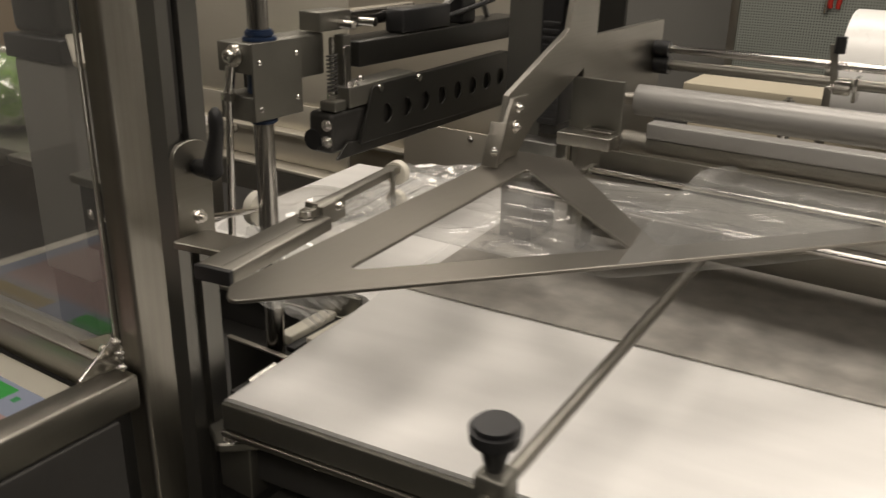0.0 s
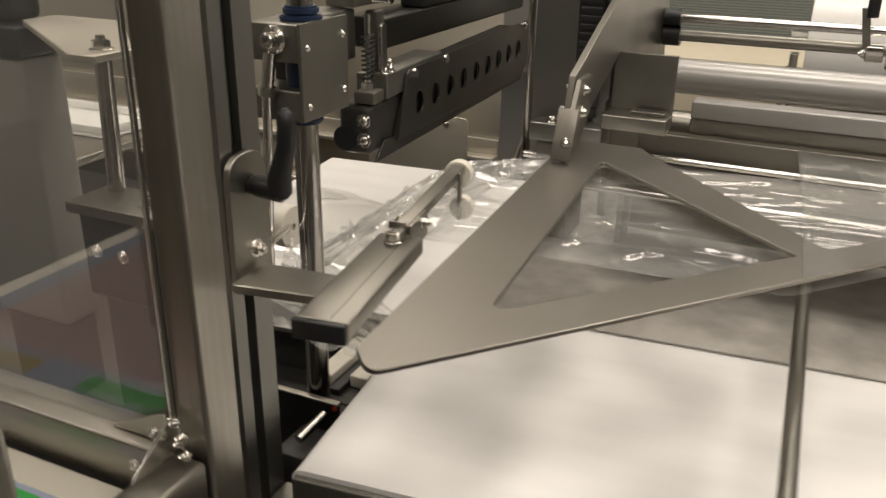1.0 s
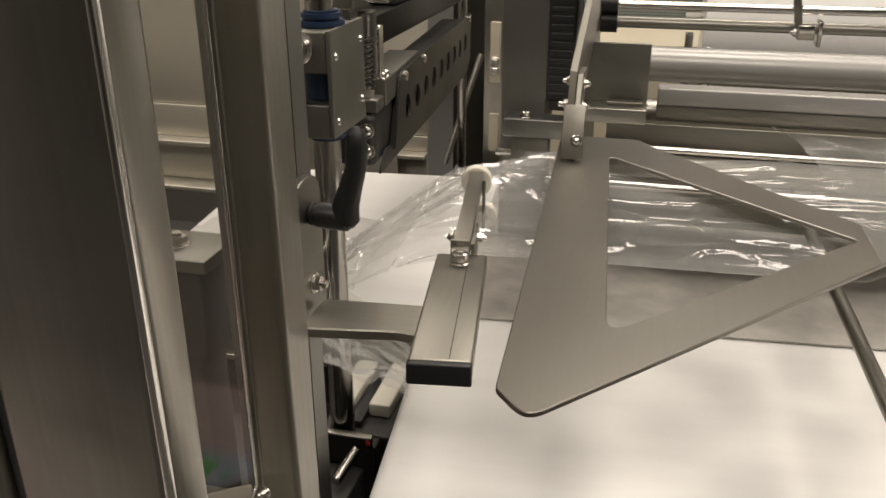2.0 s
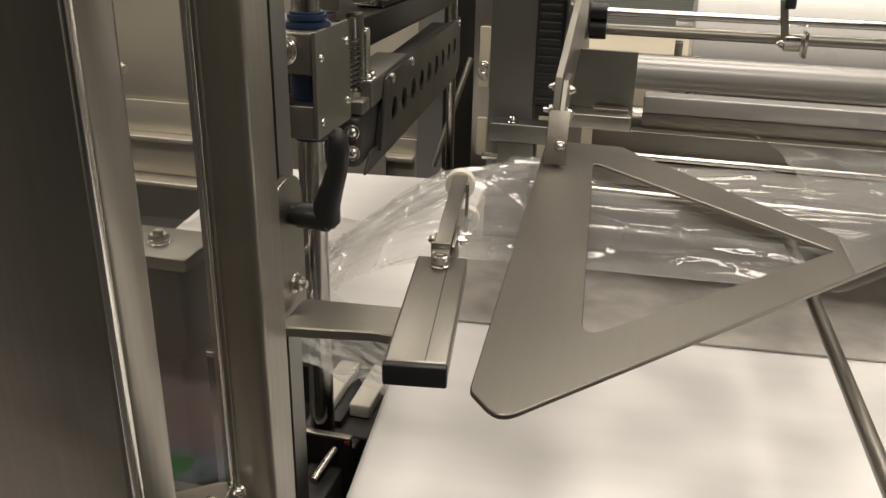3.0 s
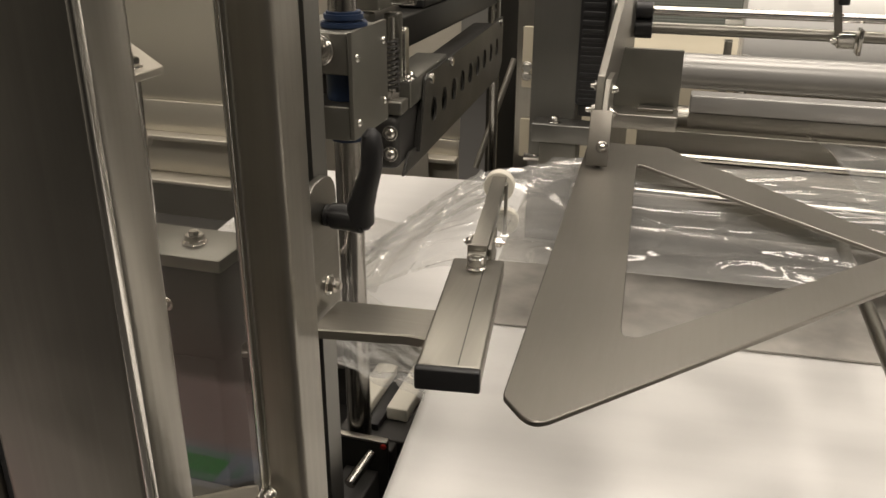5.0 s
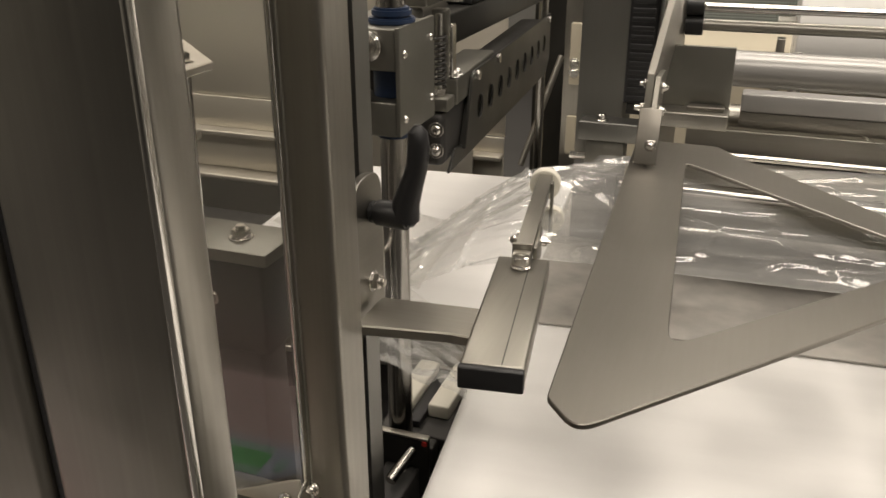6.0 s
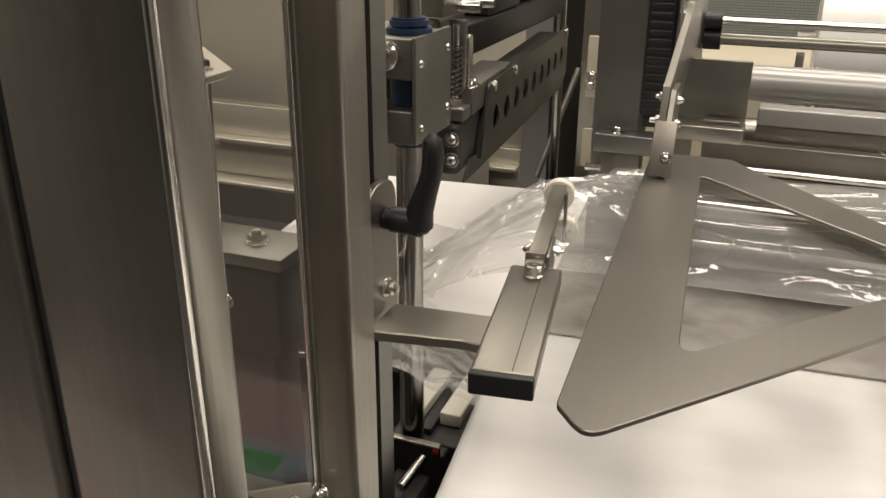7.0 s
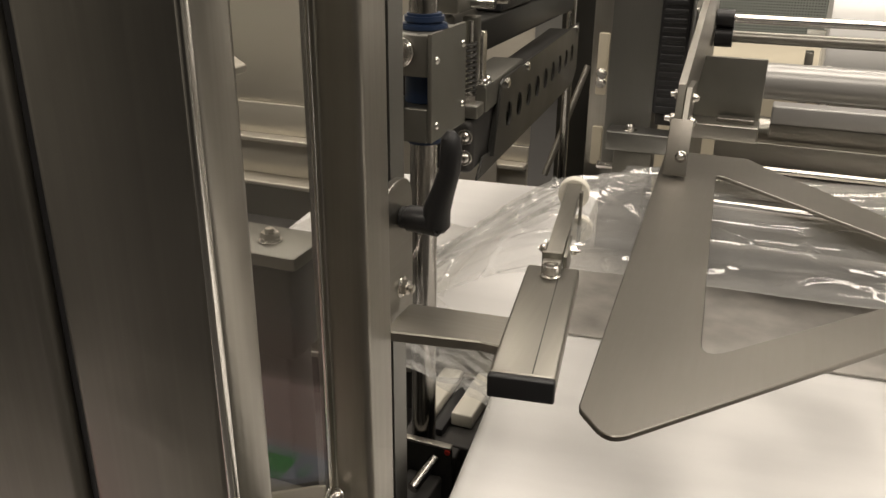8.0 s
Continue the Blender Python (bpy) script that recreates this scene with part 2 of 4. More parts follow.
def slab(outline, z0, z1, holes=(), bevel=0.0006, m=None):
    """A flat sheet cut to an outline (with holes), z0 to z1, then placed by m."""
    bm = bmesh.new()
    edges = []
    for loop in (outline, *holes):
        vs = [bm.verts.new((x, y, z0)) for x, y in loop]
        edges += [bm.edges.new((vs[i], vs[(i + 1) % len(vs)])) for i in range(len(vs))]
    bmesh.ops.triangle_fill(bm, use_beauty=True, use_dissolve=False, edges=edges)
    top = bmesh.ops.extrude_face_region(bm, geom=bm.faces[:])
    bmesh.ops.translate(bm, verts=[g for g in top["geom"] if isinstance(g, bmesh.types.BMVert)], vec=(0, 0, z1 - z0))
    bmesh.ops.recalc_face_normals(bm, faces=bm.faces[:])
    if bevel:
        rim = [e for e in bm.edges if len(e.link_faces) == 2 and e.calc_face_angle(0) > 1.0 and abs(e.verts[0].co.z - e.verts[1].co.z) < 1e-6]
        bmesh.ops.bevel(bm, geom=rim, offset=bevel, segments=1, affect="EDGES")
    if m is not None:
        bmesh.ops.transform(bm, matrix=m, verts=bm.verts)
    return bm


def sweep(points, radius, n=12):
    """A round bar bent along points; radius one number or one per point."""
    pts = [Vector(p) for p in points]
    bm = bmesh.new()
    rings = []
    side = None
    for i, p in enumerate(pts):
        d = (pts[min(i + 1, len(pts) - 1)] - pts[max(i - 1, 0)]).normalized()
        if side is None:
            side = d.orthogonal().normalized()
        side = (side - d * side.dot(d)).normalized()
        up = d.cross(side)
        r = radius[i] if isinstance(radius, (list, tuple)) else radius
        rings.append([bm.verts.new(p + (side * math.cos(2 * math.pi * k / n) + up * math.sin(2 * math.pi * k / n)) * r) for k in range(n)])
    for a, b in zip(rings, rings[1:]):
        for k in range(n):
            bm.faces.new((a[k], a[(k + 1) % n], b[(k + 1) % n], b[k]))
    bm.faces.new(rings[0])
    bm.faces.new(rings[-1])
    return bm


def joined(*parts_):
    bm = bmesh.new()
    for p in parts_:
        me = bpy.data.meshes.new("tmp")
        p.to_mesh(me)
        p.free()
        bm.from_mesh(me)
        bpy.data.meshes.remove(me)
    return bm


def grid_sheet(fn, nu, nv):
    """A sheet from fn(u, v) over the unit square."""
    bm = bmesh.new()
    vs = [[bm.verts.new(fn(i / nu, j / nv)) for j in range(nv + 1)] for i in range(nu + 1)]
    for i in range(nu):
        for j in range(nv):
            bm.faces.new((vs[i][j], vs[i + 1][j], vs[i + 1][j + 1], vs[i][j + 1]))
    return bm


def cap_screw(parent, at, axis, r=0.0045, h=0.005, washer=True, name="bolt"):
    """Socket head screw with a recessed hexagon, standing out of a face along axis."""
    a, d = Vector(at), Vector(axis).normalized()
    if washer:
        w = part("washer", ring(a, a + d * 0.0012, r * 1.55, r * 0.5, 20), M_bolt, parent)
        a = a + d * 0.0012
    if r < 0.0056:
        bm = bmesh.new()
        bmesh.ops.create_uvsphere(bm, u_segments=16, v_segments=10, radius=r)
        turn = d.to_track_quat("Z", "Y").to_matrix().to_4x4()
        bmesh.ops.transform(bm, matrix=Matrix.Translation(a) @ turn @ Matrix.Diagonal((1, 1, h / r, 1)), verts=bm.verts)
        return part(name, joined(bm, rod(a + d * h * 0.90, a + d * h * 1.02, r * 0.42, n=6, bevel=0)), M_bolt, parent)
    b = part(name, joined(ring(a, a + d * h, r, r * 0.52, 20), rod(a, a + d * h * 0.5, r * 0.55, n=6, bevel=0)), M_bolt, parent)
    return b


def hex_nut(parent, at, axis, r=0.006, h=0.005, stud=0.003):
    a, d = Vector(at), Vector(axis).normalized()
    part("washer", ring(a, a + d * 0.001, r * 1.3, r * 0.5, 20), M_bolt, parent)
    a = a + d * 0.001
    return part("nut", joined(rod(a, a + d * h, r, n=6, bevel=0.0005), rod(a, a + d * (h + stud), r * 0.52, n=14)), M_bolt, parent)


# ---- hall ----
def structure(name, bm, material, label):
    return tagged(link_mesh(name, bm, material), label, "structure", kind="structure")


X0, X1, Y0, Y1 = -5.0, 5.0, -8.5, 7.0
structure("floor", boxed(X0, X1, Y0, Y1, -0.1, 0, 0), M_floor, "grey resin factory floor")
structure("ceiling", boxed(X0, X1, Y0, Y1, CEIL, CEIL + 0.1, 0), M_ceil, "dim grey factory ceiling")
structure("wall_north", boxed(X0 - 0.15, X1 + 0.15, Y1, Y1 + 0.15, 0, CEIL, 0), M_wall, "painted grey factory wall")
# out-of-view wall; its dark colour stands for the unlit hall depth
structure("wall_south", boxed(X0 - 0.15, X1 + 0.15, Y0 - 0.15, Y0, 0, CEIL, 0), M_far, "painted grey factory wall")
structure("wall_west", boxed(X0 - 0.15, X0, Y0, Y1, 0, CEIL, 0), M_wall, "painted grey factory wall")
structure("wall_east", boxed(X1, X1 + 0.15, Y0, Y1, 0, CEIL, 0), M_wall, "painted grey factory wall")

# ---- machine base and conveyors ----
BELT_Z = 0.915
base = thing("machine_base", "dark steel machine frame under the conveyors", "machine frame", (0, 1.1, 0))
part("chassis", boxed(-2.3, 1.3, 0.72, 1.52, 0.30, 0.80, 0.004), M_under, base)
for lx in (-2.2, -0.5, 1.2):
    for ly in (0.76, 1.48):
        part("leg", boxed(lx - 0.03, lx + 0.03, ly - 0.03, ly + 0.03, 0, 0.30, 0.003), M_post, base)


def conveyor(name, label, x0, x1, y0, y1):
    c = thing(name, label, "conveyor", ((x0 + x1) / 2, (y0 + y1) / 2, 0.80))
    r, th = 0.011, 0.003
    prof = []
    for k in range(9):
        a = math.pi / 2 + math.pi * k / 8
        prof.append((x0 + r + (r + 0.001) * math.cos(a), BELT_Z - r + (r) * math.sin(a)))
    for k in range(9):
        a = -math.pi / 2 + math.pi * k / 8
        prof.append((x1 - r + (r + 0.001) * math.cos(a), BELT_Z - r + r * math.sin(a)))
    bm = slab(prof, y0, y1, bevel=0, m=Matrix(((1, 0, 0, 0), (0, 0, 1, 0), (0, 1, 0, 0), (0, 0, 0, 1))))
    part("belt", bm, M_belt, c, "white smooth conveyor belt")
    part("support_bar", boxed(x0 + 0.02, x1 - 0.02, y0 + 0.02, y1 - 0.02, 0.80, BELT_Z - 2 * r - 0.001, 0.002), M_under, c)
    part("side_rail", boxed(x0 + 0.004, x1 - 0.01, y0 - 0.010, y0 - 0.002, 0.880, BELT_Z - 0.0025, 0.002), M_cast, c)
    part("side_flange", boxed(x0 + 0.004, x1 - 0.01, y0 - 0.014, y0 - 0.0035, 0.872, 0.8795, 0.002), M_steelx, c)
    part("side_rail", boxed(x0 + 0.004, x1 - 0.01, y1 + 0.002, y1 + 0.010, 0.868, BELT_Z - 0.006, 0.002), M_steelx, c)
    return c


infeed = conveyor("infeed_conveyor", "white flat-belt conveyor running under the forming plate", -0.711, 1.25, 0.645, 1.54)
outfeed = conveyor("outfeed_conveyor", "white flat-belt conveyor behind the sealing jaw", -1.13, -0.728, 0.93, 1.50)
infeed.location, infeed.rotation_euler.z = (0.2339, 1.1675, 0.80), radians(6.0)
outfeed.location, outfeed.rotation_euler.z = (-0.951, 1.186, 0.80), radians(5.2)

deck = thing("deck_plate", "stained stainless sheet lying over the conveyor belt", "sheet", (0, 1.2, BELT_Z))
part("sheet", boxed(-0.7225, 1.2, 0.990, 1.50, BELT_Z + 0.001, BELT_Z + 0.004, 0.0008), M_deck, deck)
deck.location.y, deck.rotation_euler.z = 1.238, radians(4.5)

# lower parts under the conveyor's front edge
brg = thing("bearing_block", "grey flanged bearing block with one bolt", "bearing", (-0.69, 0.66, 0.82))
part("housing", slab(round_poly([(-0.7345, 0.628), (-0.715, 0.618), (-0.698, 0.606), (-0.655, 0.645), (-0.680, 0.664), (-0.7345, 0.664)], [0.003, 0.010, 0.008, 0.008, 0.006, 0.003]), 0.846, 0.858, bevel=0.002), M_cast, brg)
part("foot", boxed(-0.722, -0.672, 0.630, 0.660, 0.7795, 0.8455, 0.002), M_cast, brg)
cap_screw(brg, (-0.692, 0.622, 0.858), (0, 0, 1), 0.005, 0.004)
part("stud", rod((-0.676, 0.648, 0.858), (-0.676, 0.648, 0.8715), 0.004), M_bolt, brg)
trough = thing("crumb_tray", "plain steel tray under the conveyor edge", "tray", (-0.45, 0.58, 0.60))
part("sheet", boxed(-0.66, 0.9, 0.50, 0.715, 0.775, 0.779, 0.001), M_cast, trough)
part("lip", boxed(-0.66, 0.9, 0.496, 0.4995, 0.755, 0.779, 0.001), M_cast, trough)
part("bracket", boxed(-0.1, 0.0, 0.55, 0.719, 0.70, 0.7745, 0.002), M_under, trough)

# ---- guard posts, panes and side rail ----
post = thing("guard_post", "square brushed stainless guard post", "post", (-0.71, 0.52, 0))
part("tube", slab(round_poly([(-0.7245, 0.5215), (-0.6990, 0.5265), (-0.7035, 0.569), (-0.7245, 0.567)], [0.003, 0.005, 0.004, 0.004]), 0, 2.0, bevel=0), M_post, post)
# thin bright box stands in for the highlight on the post's left edge
part("edge_highlight", boxed(-0.7255, -0.7230, 0.5155, 0.5205, 1.001, 2.0, 0.0008), M_bolt, post, "thin bright strip drawn as the edge highlight")

prof = thing("aluminium_profile", "slotted aluminium profile standing behind the guard post", "profile", (-0.76, 0.636, 0))
out = [(-0.785, 0.611), (-0.7355, 0.611), (-0.7355, 0.626), (-0.746, 0.626), (-0.746, 0.6385), (-0.7355, 0.6385), (-0.7355, 0.662), (-0.785, 0.662)]
part("column", slab(out, 0.0, 2.0, bevel=0), M_alu, prof)
part("slot_filler", boxed(-0.7458, -0.7430, 0.6275, 0.637, 1.20, 2.0, 0), M_under, prof)

door = thing("guard_door", "open guard door with a rounded stainless frame tube", "door", (-0.70, 0.32, 0))
part("frame_tube", boxed(-0.7050, -0.6435, 0.3045, 0.328, 0.25, 2.0, 0.005), M_post, door)
# bright strip paints in the highlight along the tube's front corner
part("corner_highlight", boxed(-0.6450, -0.6425, 0.3025, 0.3062, 0.26, 2.0, 0.0008), M_bolt, door, "bright thin strip drawn as the corner highlight")
# black strip stands for the dark gap between tube and leaf
part("gap_shade", boxed(-0.7100, -0.7055, 0.309, 0.325, 0.25, 2.0, 0.001), M_black, door)
part("leaf", boxed(-0.93, -0.7105, 0.3045, 0.329, 0.25, 2.0, 0.004), M_post, door)
part("floor_hinge", boxed(-0.93, -0.70, 0.300, 0.333, 0.0, 0.249, 0.004), M_under, door)
door.location.x, door.location.y = door.location.x + 0.0065, door.location.y + 0.002

win = thing("guard_window", "clear guard pane over a stainless lower rail", "guard", (-0.95, 0.52, 0.95))
part("pane", boxed(-1.36, -0.735, 0.5150, 0.5190, 1.001, 2.0, 0), M_pane, win, "clear scratched polycarbonate pane")
part("rail", boxed(-1.36, -0.7325, 0.500, 0.536, 0.958, 1.000, 0.003), M_steelx, win)
yz = Matrix(((0, 0, 1, 0), (1, 0, 0, 0), (0, 1, 0, 0), (0, 0, 0, 1)))
xz = Matrix(((1, 0, 0, 0), (0, 0, -1, 0), (0, 1, 0, 0), (0, 0, 0, 1)))
part("gusset", slab(round_poly([(0.4995, 0.9905), (0.5170, 0.9905), (0.5170, 1.0225), (0.5130, 1.0225), (0.4660, 0.9905)], [0, 0, 0.001, 0.003, 0.003]), -0.7345, -0.7320, m=yz), M_bolt, win, "bright triangular hinge gusset")
part("corner_web", slab(round_poly([(-0.7350, 1.001), (-0.7350, 1.026), (-0.742, 1.024), (-0.792, 1.001)], 0.001), -0.5135, -0.5115, m=xz), M_cover, win)
for p in ((-0.746, 0.5115, 1.008), (-0.758, 0.5000, 0.982), (-0.748, 0.5000, 0.970)):
    cap_screw(win, p, (0, -1, 0), 0.0036, 0.004)
for p in ((-0.7265, 0.5150, 1.020), (-0.7230, 0.5135, 1.004), (-0.7150, 0.5095, 0.998), (-0.7180, 0.5110, 1.012)):
    cap_screw(win, p, (-0.45, -0.89, 0), 0.0034, 0.005)
part("upright", boxed(-1.40, -1.361, 0.499, 0.541, 0, 2.0, 0.004), M_post, win)
win.location.x += 0.009

rail = thing("console_rail", "stainless rail at the edge of the operator console", "rail", (-0.71, 0.4, 0))
part("bar", boxed(-0.730, -0.6960, 0.02, 0.518, 0.952, 0.990, 0.004), M_steely, rail)
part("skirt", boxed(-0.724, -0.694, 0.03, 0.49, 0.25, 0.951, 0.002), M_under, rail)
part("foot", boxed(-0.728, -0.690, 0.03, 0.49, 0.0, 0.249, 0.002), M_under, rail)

hmi = thing("operator_panel", "cream operator panel with a lit colour touch screen", "control panel", (-0.9, 0.35, 0))
part("housing", boxed(-1.16, -0.7305, 0.02, 0.498, 0.30, 0.940, 0.004), M_grey, hmi)
part("pedestal", boxed(-1.10, -0.80, 0.10, 0.45, 0.0, 0.299, 0.004), M_under, hmi)
part("bezel", boxed(-1.15, -0.735, 0.06, 0.494, 0.941, 0.962, 0.004), M_cream, hmi, "cream panel surround")
scr = part("screen", boxed(-1.12, -0.752, 0.09, 0.462, 0.9622, 0.9640, 0.0005), screen_material("screen_face", (0.62, 0.63, 0.72), 0.34), hmi, "pale lit touch screen")
for nm, x0, x1, y0, y1, c in (("button", -0.900, -0.803, 0.430, 0.456, (0.08, 0.62, 0.10)), ("button", -0.794, -0.786, 0.440, 0.448, (0.10, 0.50, 0.16)),
                              ("field", -1.09, -0.756, 0.14, 0.421, (0.80, 0.50, 0.42)), ("button", -1.09, -0.96, 0.430, 0.456, (0.65, 0.45, 0.15))):
    part(nm, boxed(x0, x1, y0, y1, 0.9643, 0.9648, 0), screen_material("screen_" + nm, c, 0.36), scr)

# ---- clamp lever and edge guide, on the post ----
clamp = thing("clamp_lever", "black clamping lever on a rounded steel plate", "lever", (-0.72, 0.635, 1.10))
cut = round_poly([(0.608, 1.088), (0.656, 1.088), (0.656, 1.196), (0.608, 1.196)], [0.003, 0.003, 0.022, 0.022])
part("plate", slab(cut, -0.7325, -0.7265, m=Matrix(((0, 0, 1, 0), (1, 0, 0, 0), (0, 1, 0, 0), (0, 0, 0, 1)))), M_steely, clamp)
part("roller_pin", rod((-0.8180, 0.812, 1.056), (-0.7345, 0.652, 1.105), 0.004), M_bolt, clamp)
part("spacer", boxed(-0.7353, -0.7327, 0.642, 0.656, 1.10, 1.15, 0.001), M_steely, clamp)
part("collar", rod((-0.7260, 0.636, 1.168), (-0.7225, 0.636, 1.168), 0.008), M_black, clamp)
part("hub", joined(rod((-0.7225, 0.636, 1.168), (-0.6960, 0.636, 1.168), 0.0092, 0.0102, bevel=0.002), rod((-0.6960, 0.636, 1.168), (-0.6930, 0.636, 1.168), 0.0075, bevel=0.001)), M_black, clamp)
part("lever_arm", sweep([(-0.7005, 0.636, 1.166), (-0.6990, 0.6355, 1.178), (-0.6945, 0.635, 1.192), (-0.6900, 0.6345, 1.206), (-0.6887, 0.634, 1.220), (-0.6890, 0.634, 1.230), (-0.6890, 0.634, 1.2345)],
                        [0.0105, 0.0095, 0.0082, 0.0074, 0.0076, 0.0065, 0.0025], 16), M_black, clamp)
hex_nut(clamp, (-0.7265, 0.635, 1.114), (1, 0, 0), 0.0062, 0.005, 0.004)
part("side_roller", ring((-0.8270, 0.812, 1.056), (-0.8130, 0.812, 1.056), 0.023, 0.004, 28), M_white, clamp, "cream polymer roller")
guide = thing("edge_guide", "stainless edge guide arm with a white wheel", "guide arm", (-0.63, 0.6, 1.09))
part("arm", slab(round_poly([(-0.7220, 0.593), (-0.7220, 0.640), (-0.6450, 0.647), (-0.6392, 0.603), (-0.655, 0.604)], [0.004, 0.004, 0.001, 0.001, 0.012]), 1.0915, 1.0995, bevel=0.001), M_steelx, guide)
ang = radians(8.2)
R = Matrix.Translation((-0.6090, 0.5455, 0)) @ Matrix.Rotation(ang, 4, "Z")
part("tube", boxed(-0.0200, 0.0200, 0.004, 0.169, 1.0998, 1.1145, 0.002, R), M_steely, guide)
part("end_cap", boxed(-0.0203, 0.0203, -0.002, 0.0042, 1.0996, 1.1147, 0.0015, R), M_black, guide, "black plastic end plug")
part("seam", boxed(0.0055, 0.0062, 0.006, 0.167, 1.1143, 1.1147, 0, R), M_under, guide)
part("finger", boxed(-0.0075, 0.0065, 0.1510, 0.3570, 1.1150, 1.1240, 0.001, R), M_steely, guide, "narrow flat finger bar")
part("finger_clip", boxed(0.0070, 0.0100, 0.1670, 0.2130, 1.1000, 1.1240, 0.0008, R), M_steely, guide)
part("finger_stop", boxed(-0.0085, 0.0065, 0.1610, 0.1645, 1.1145, 1.1290, 0.0006, R), M_steely, guide)
part("screw_washer", ring(R @ Vector((0.000, 0.1490, 1.1146)), R @ Vector((0.000, 0.1490, 1.1172)), 0.0080, 0.004, 24), M_bolt, guide, "serrated lock washer")
cap_screw(guide, R @ Vector((0.000, 0.1490, 1.1172)), (0, 0, 1), 0.0064, 0.0075, washer=False, name="cap_screw")
hex_nut(guide, R @ Vector((0.0100, 0.1970, 1.117)), R.to_3x3() @ Vector((1, 0, 0)), 0.0042, 0.004, 0.003)
hex_nut(guide, R @ Vector((0.0100, 0.1750, 1.106)), R.to_3x3() @ Vector((1, 0, 0)), 0.0036, 0.003, 0.002)
cap_screw(guide, R @ Vector((-0.0080, 0.1970, 1.117)), R.to_3x3() @ Vector((-1, 0, 0)), 0.0042, 0.006)
part("wheel", ring(R @ Vector((-0.001, 0.3490, 1.1130)), R @ Vector((-0.001, 0.3610, 1.1130)), 0.0150, 0.003, 36), M_white, guide, "white polymer wheel")
part("wheel", ring(R @ Vector((0.008, 0.3310, 1.084)), R @ Vector((0.008, 0.3410, 1.084)), 0.0125, 0.003, 28), M_white, guide, "white polymer wheel")
part("wheel_hanger", boxed(0.0065, 0.0095, 0.3225, 0.3305, 1.074, 1.1240, 0.0006, R), M_steely, guide)
# ---- forming plate ----
ZP = 1.113


def hyp(x):
    return 0.506 + 1.148 * (x + 0.549)


form = thing("forming_plate", "satin stainless triangular film forming plate", "forming plate", (-0.4, 0.8, ZP))
outer = round_poly([(-0.571, 0.530), (-0.549, 0.504), (0.02, hyp(0.02)), (0.02, hyp(0.02) + 0.06), (-0.300, 0.845), (-0.495, 1.062), (-0.510, 1.085), (-0.599, 1.085)],
                   [0.012, 0.014, 0.006, 0.004, 0.008, 0.004, 0.006, 0.006], 8)
hole1 = round_poly([(-0.513, 0.612), (-0.322, 0.822), (-0.5385, 1.014)], [0.010, 0.006, 0.006])
part("sheet", slab(outer, ZP - 0.004, ZP, [hole1], bevel=0.0007), M_plate, form)

brk = thing("forming_plate_bracket", "angled stainless side bracket with bolts", "bracket", (-0.575, 1.06, 1.115))
part("side_plate", slab(round_poly([(1.005, 1.1145), (1.060, 1.1145), (1.105, 1.150), (1.30, 1.220), (1.30, 1.50), (1.25, 1.50), (1.20, 1.268), (1.030, 1.200)], 0.003), -0.588, -0.580, m=yz), M_steely, brk)
part("front_plate", slab(round_poly([(0.983, 1.1145), (1.012, 1.1145), (1.060, 1.150), (1.075, 1.196), (1.032, 1.196)], 0.002), -0.5795, -0.5735, m=yz), M_steely, brk)
part("front_angle", boxed(-0.5890, -0.566, 0.980, 0.9845, 1.1145, 1.172, 0.001, Matrix.Translation((0, 0.985, 1.115)) @ Matrix.Rotation(radians(-22), 4, "X") @ Matrix.Translation((0, -0.985, -1.115))), M_plate, brk)
cap_screw(brk, (-0.573, 0.986, 1.135), (0, -1, 0.1), 0.004, 0.004)
cap_screw(brk, (-0.5735, 1.040, 1.158), (1, 0, 0), 0.0055, 0.006)
cap_screw(brk, (-0.5735, 1.045, 1.183), (1, 0, 0), 0.0045, 0.006)
hex_nut(brk, (-0.588, 1.050, 1.158), (-1, 0, 0), 0.006, 0.006, 0.006)
hex_nut(brk, (-0.588, 1.058, 1.183), (-1, 0, 0), 0.005, 0.005, 0.004)

web = thing("cross_bracket", "grey steel cross bracket with a folded lip", "bracket", (-0.53, 1.28, 1.05))
part("panel", boxed(-0.578, -0.495, 1.2955, 1.301, 1.086, 1.183, 0.001), M_cast, web)
part("lip", boxed(-0.578, -0.494, 1.252, 1.2950, 1.088, 1.107, 0.0015), M_steelx, web)
part("stop", boxed(-0.545, -0.500, 1.270, 1.288, 1.1072, 1.112, 0.001), M_plate, web)
web.location = web.location + Vector((-0.012, -0.05, 0.012))

# ---- film rollers, rods and reel ----
for nm, lab, y, z, r, mt in (("guide_rod", "polished chrome film guide rod", 1.62, 1.197, 0.0075, M_chrome), ("guide_rod", "dull steel film guide rod", 1.63, 1.167, 0.0095, M_steelx)):
    g = thing(nm, lab, "rod", (0, y, z), group="film guide rods")
    part("bar", rod((-0.592, y, z), (1.1, y, z), r), mt, g)
    part("end_collar", rod((-0.600, y, z), (-0.572, y, z), r * 1.9), M_black, g)
clip = thing("rod_clip", "steel clamp clip on the guide rods", "clip", (-0.245, 1.62, 1.2))
part("block", boxed(-0.262, -0.236, 1.604, 1.645, 1.168, 1.192, 0.002), M_bolt, clip)
part("finger", boxed(-0.268, -0.256, 1.606, 1.612, 1.190, 1.250, 0.001, Matrix.Translation((-0.262, 1.609, 1.19)) @ Matrix.Rotation(radians(-10), 4, "Y") @ Matrix.Translation((0.262, -1.609, -1.19))), M_steely, clip)
part("prong", boxed(-0.231, -0.225, 1.604, 1.640, 1.158, 1.198, 0.001), M_bolt, clip)
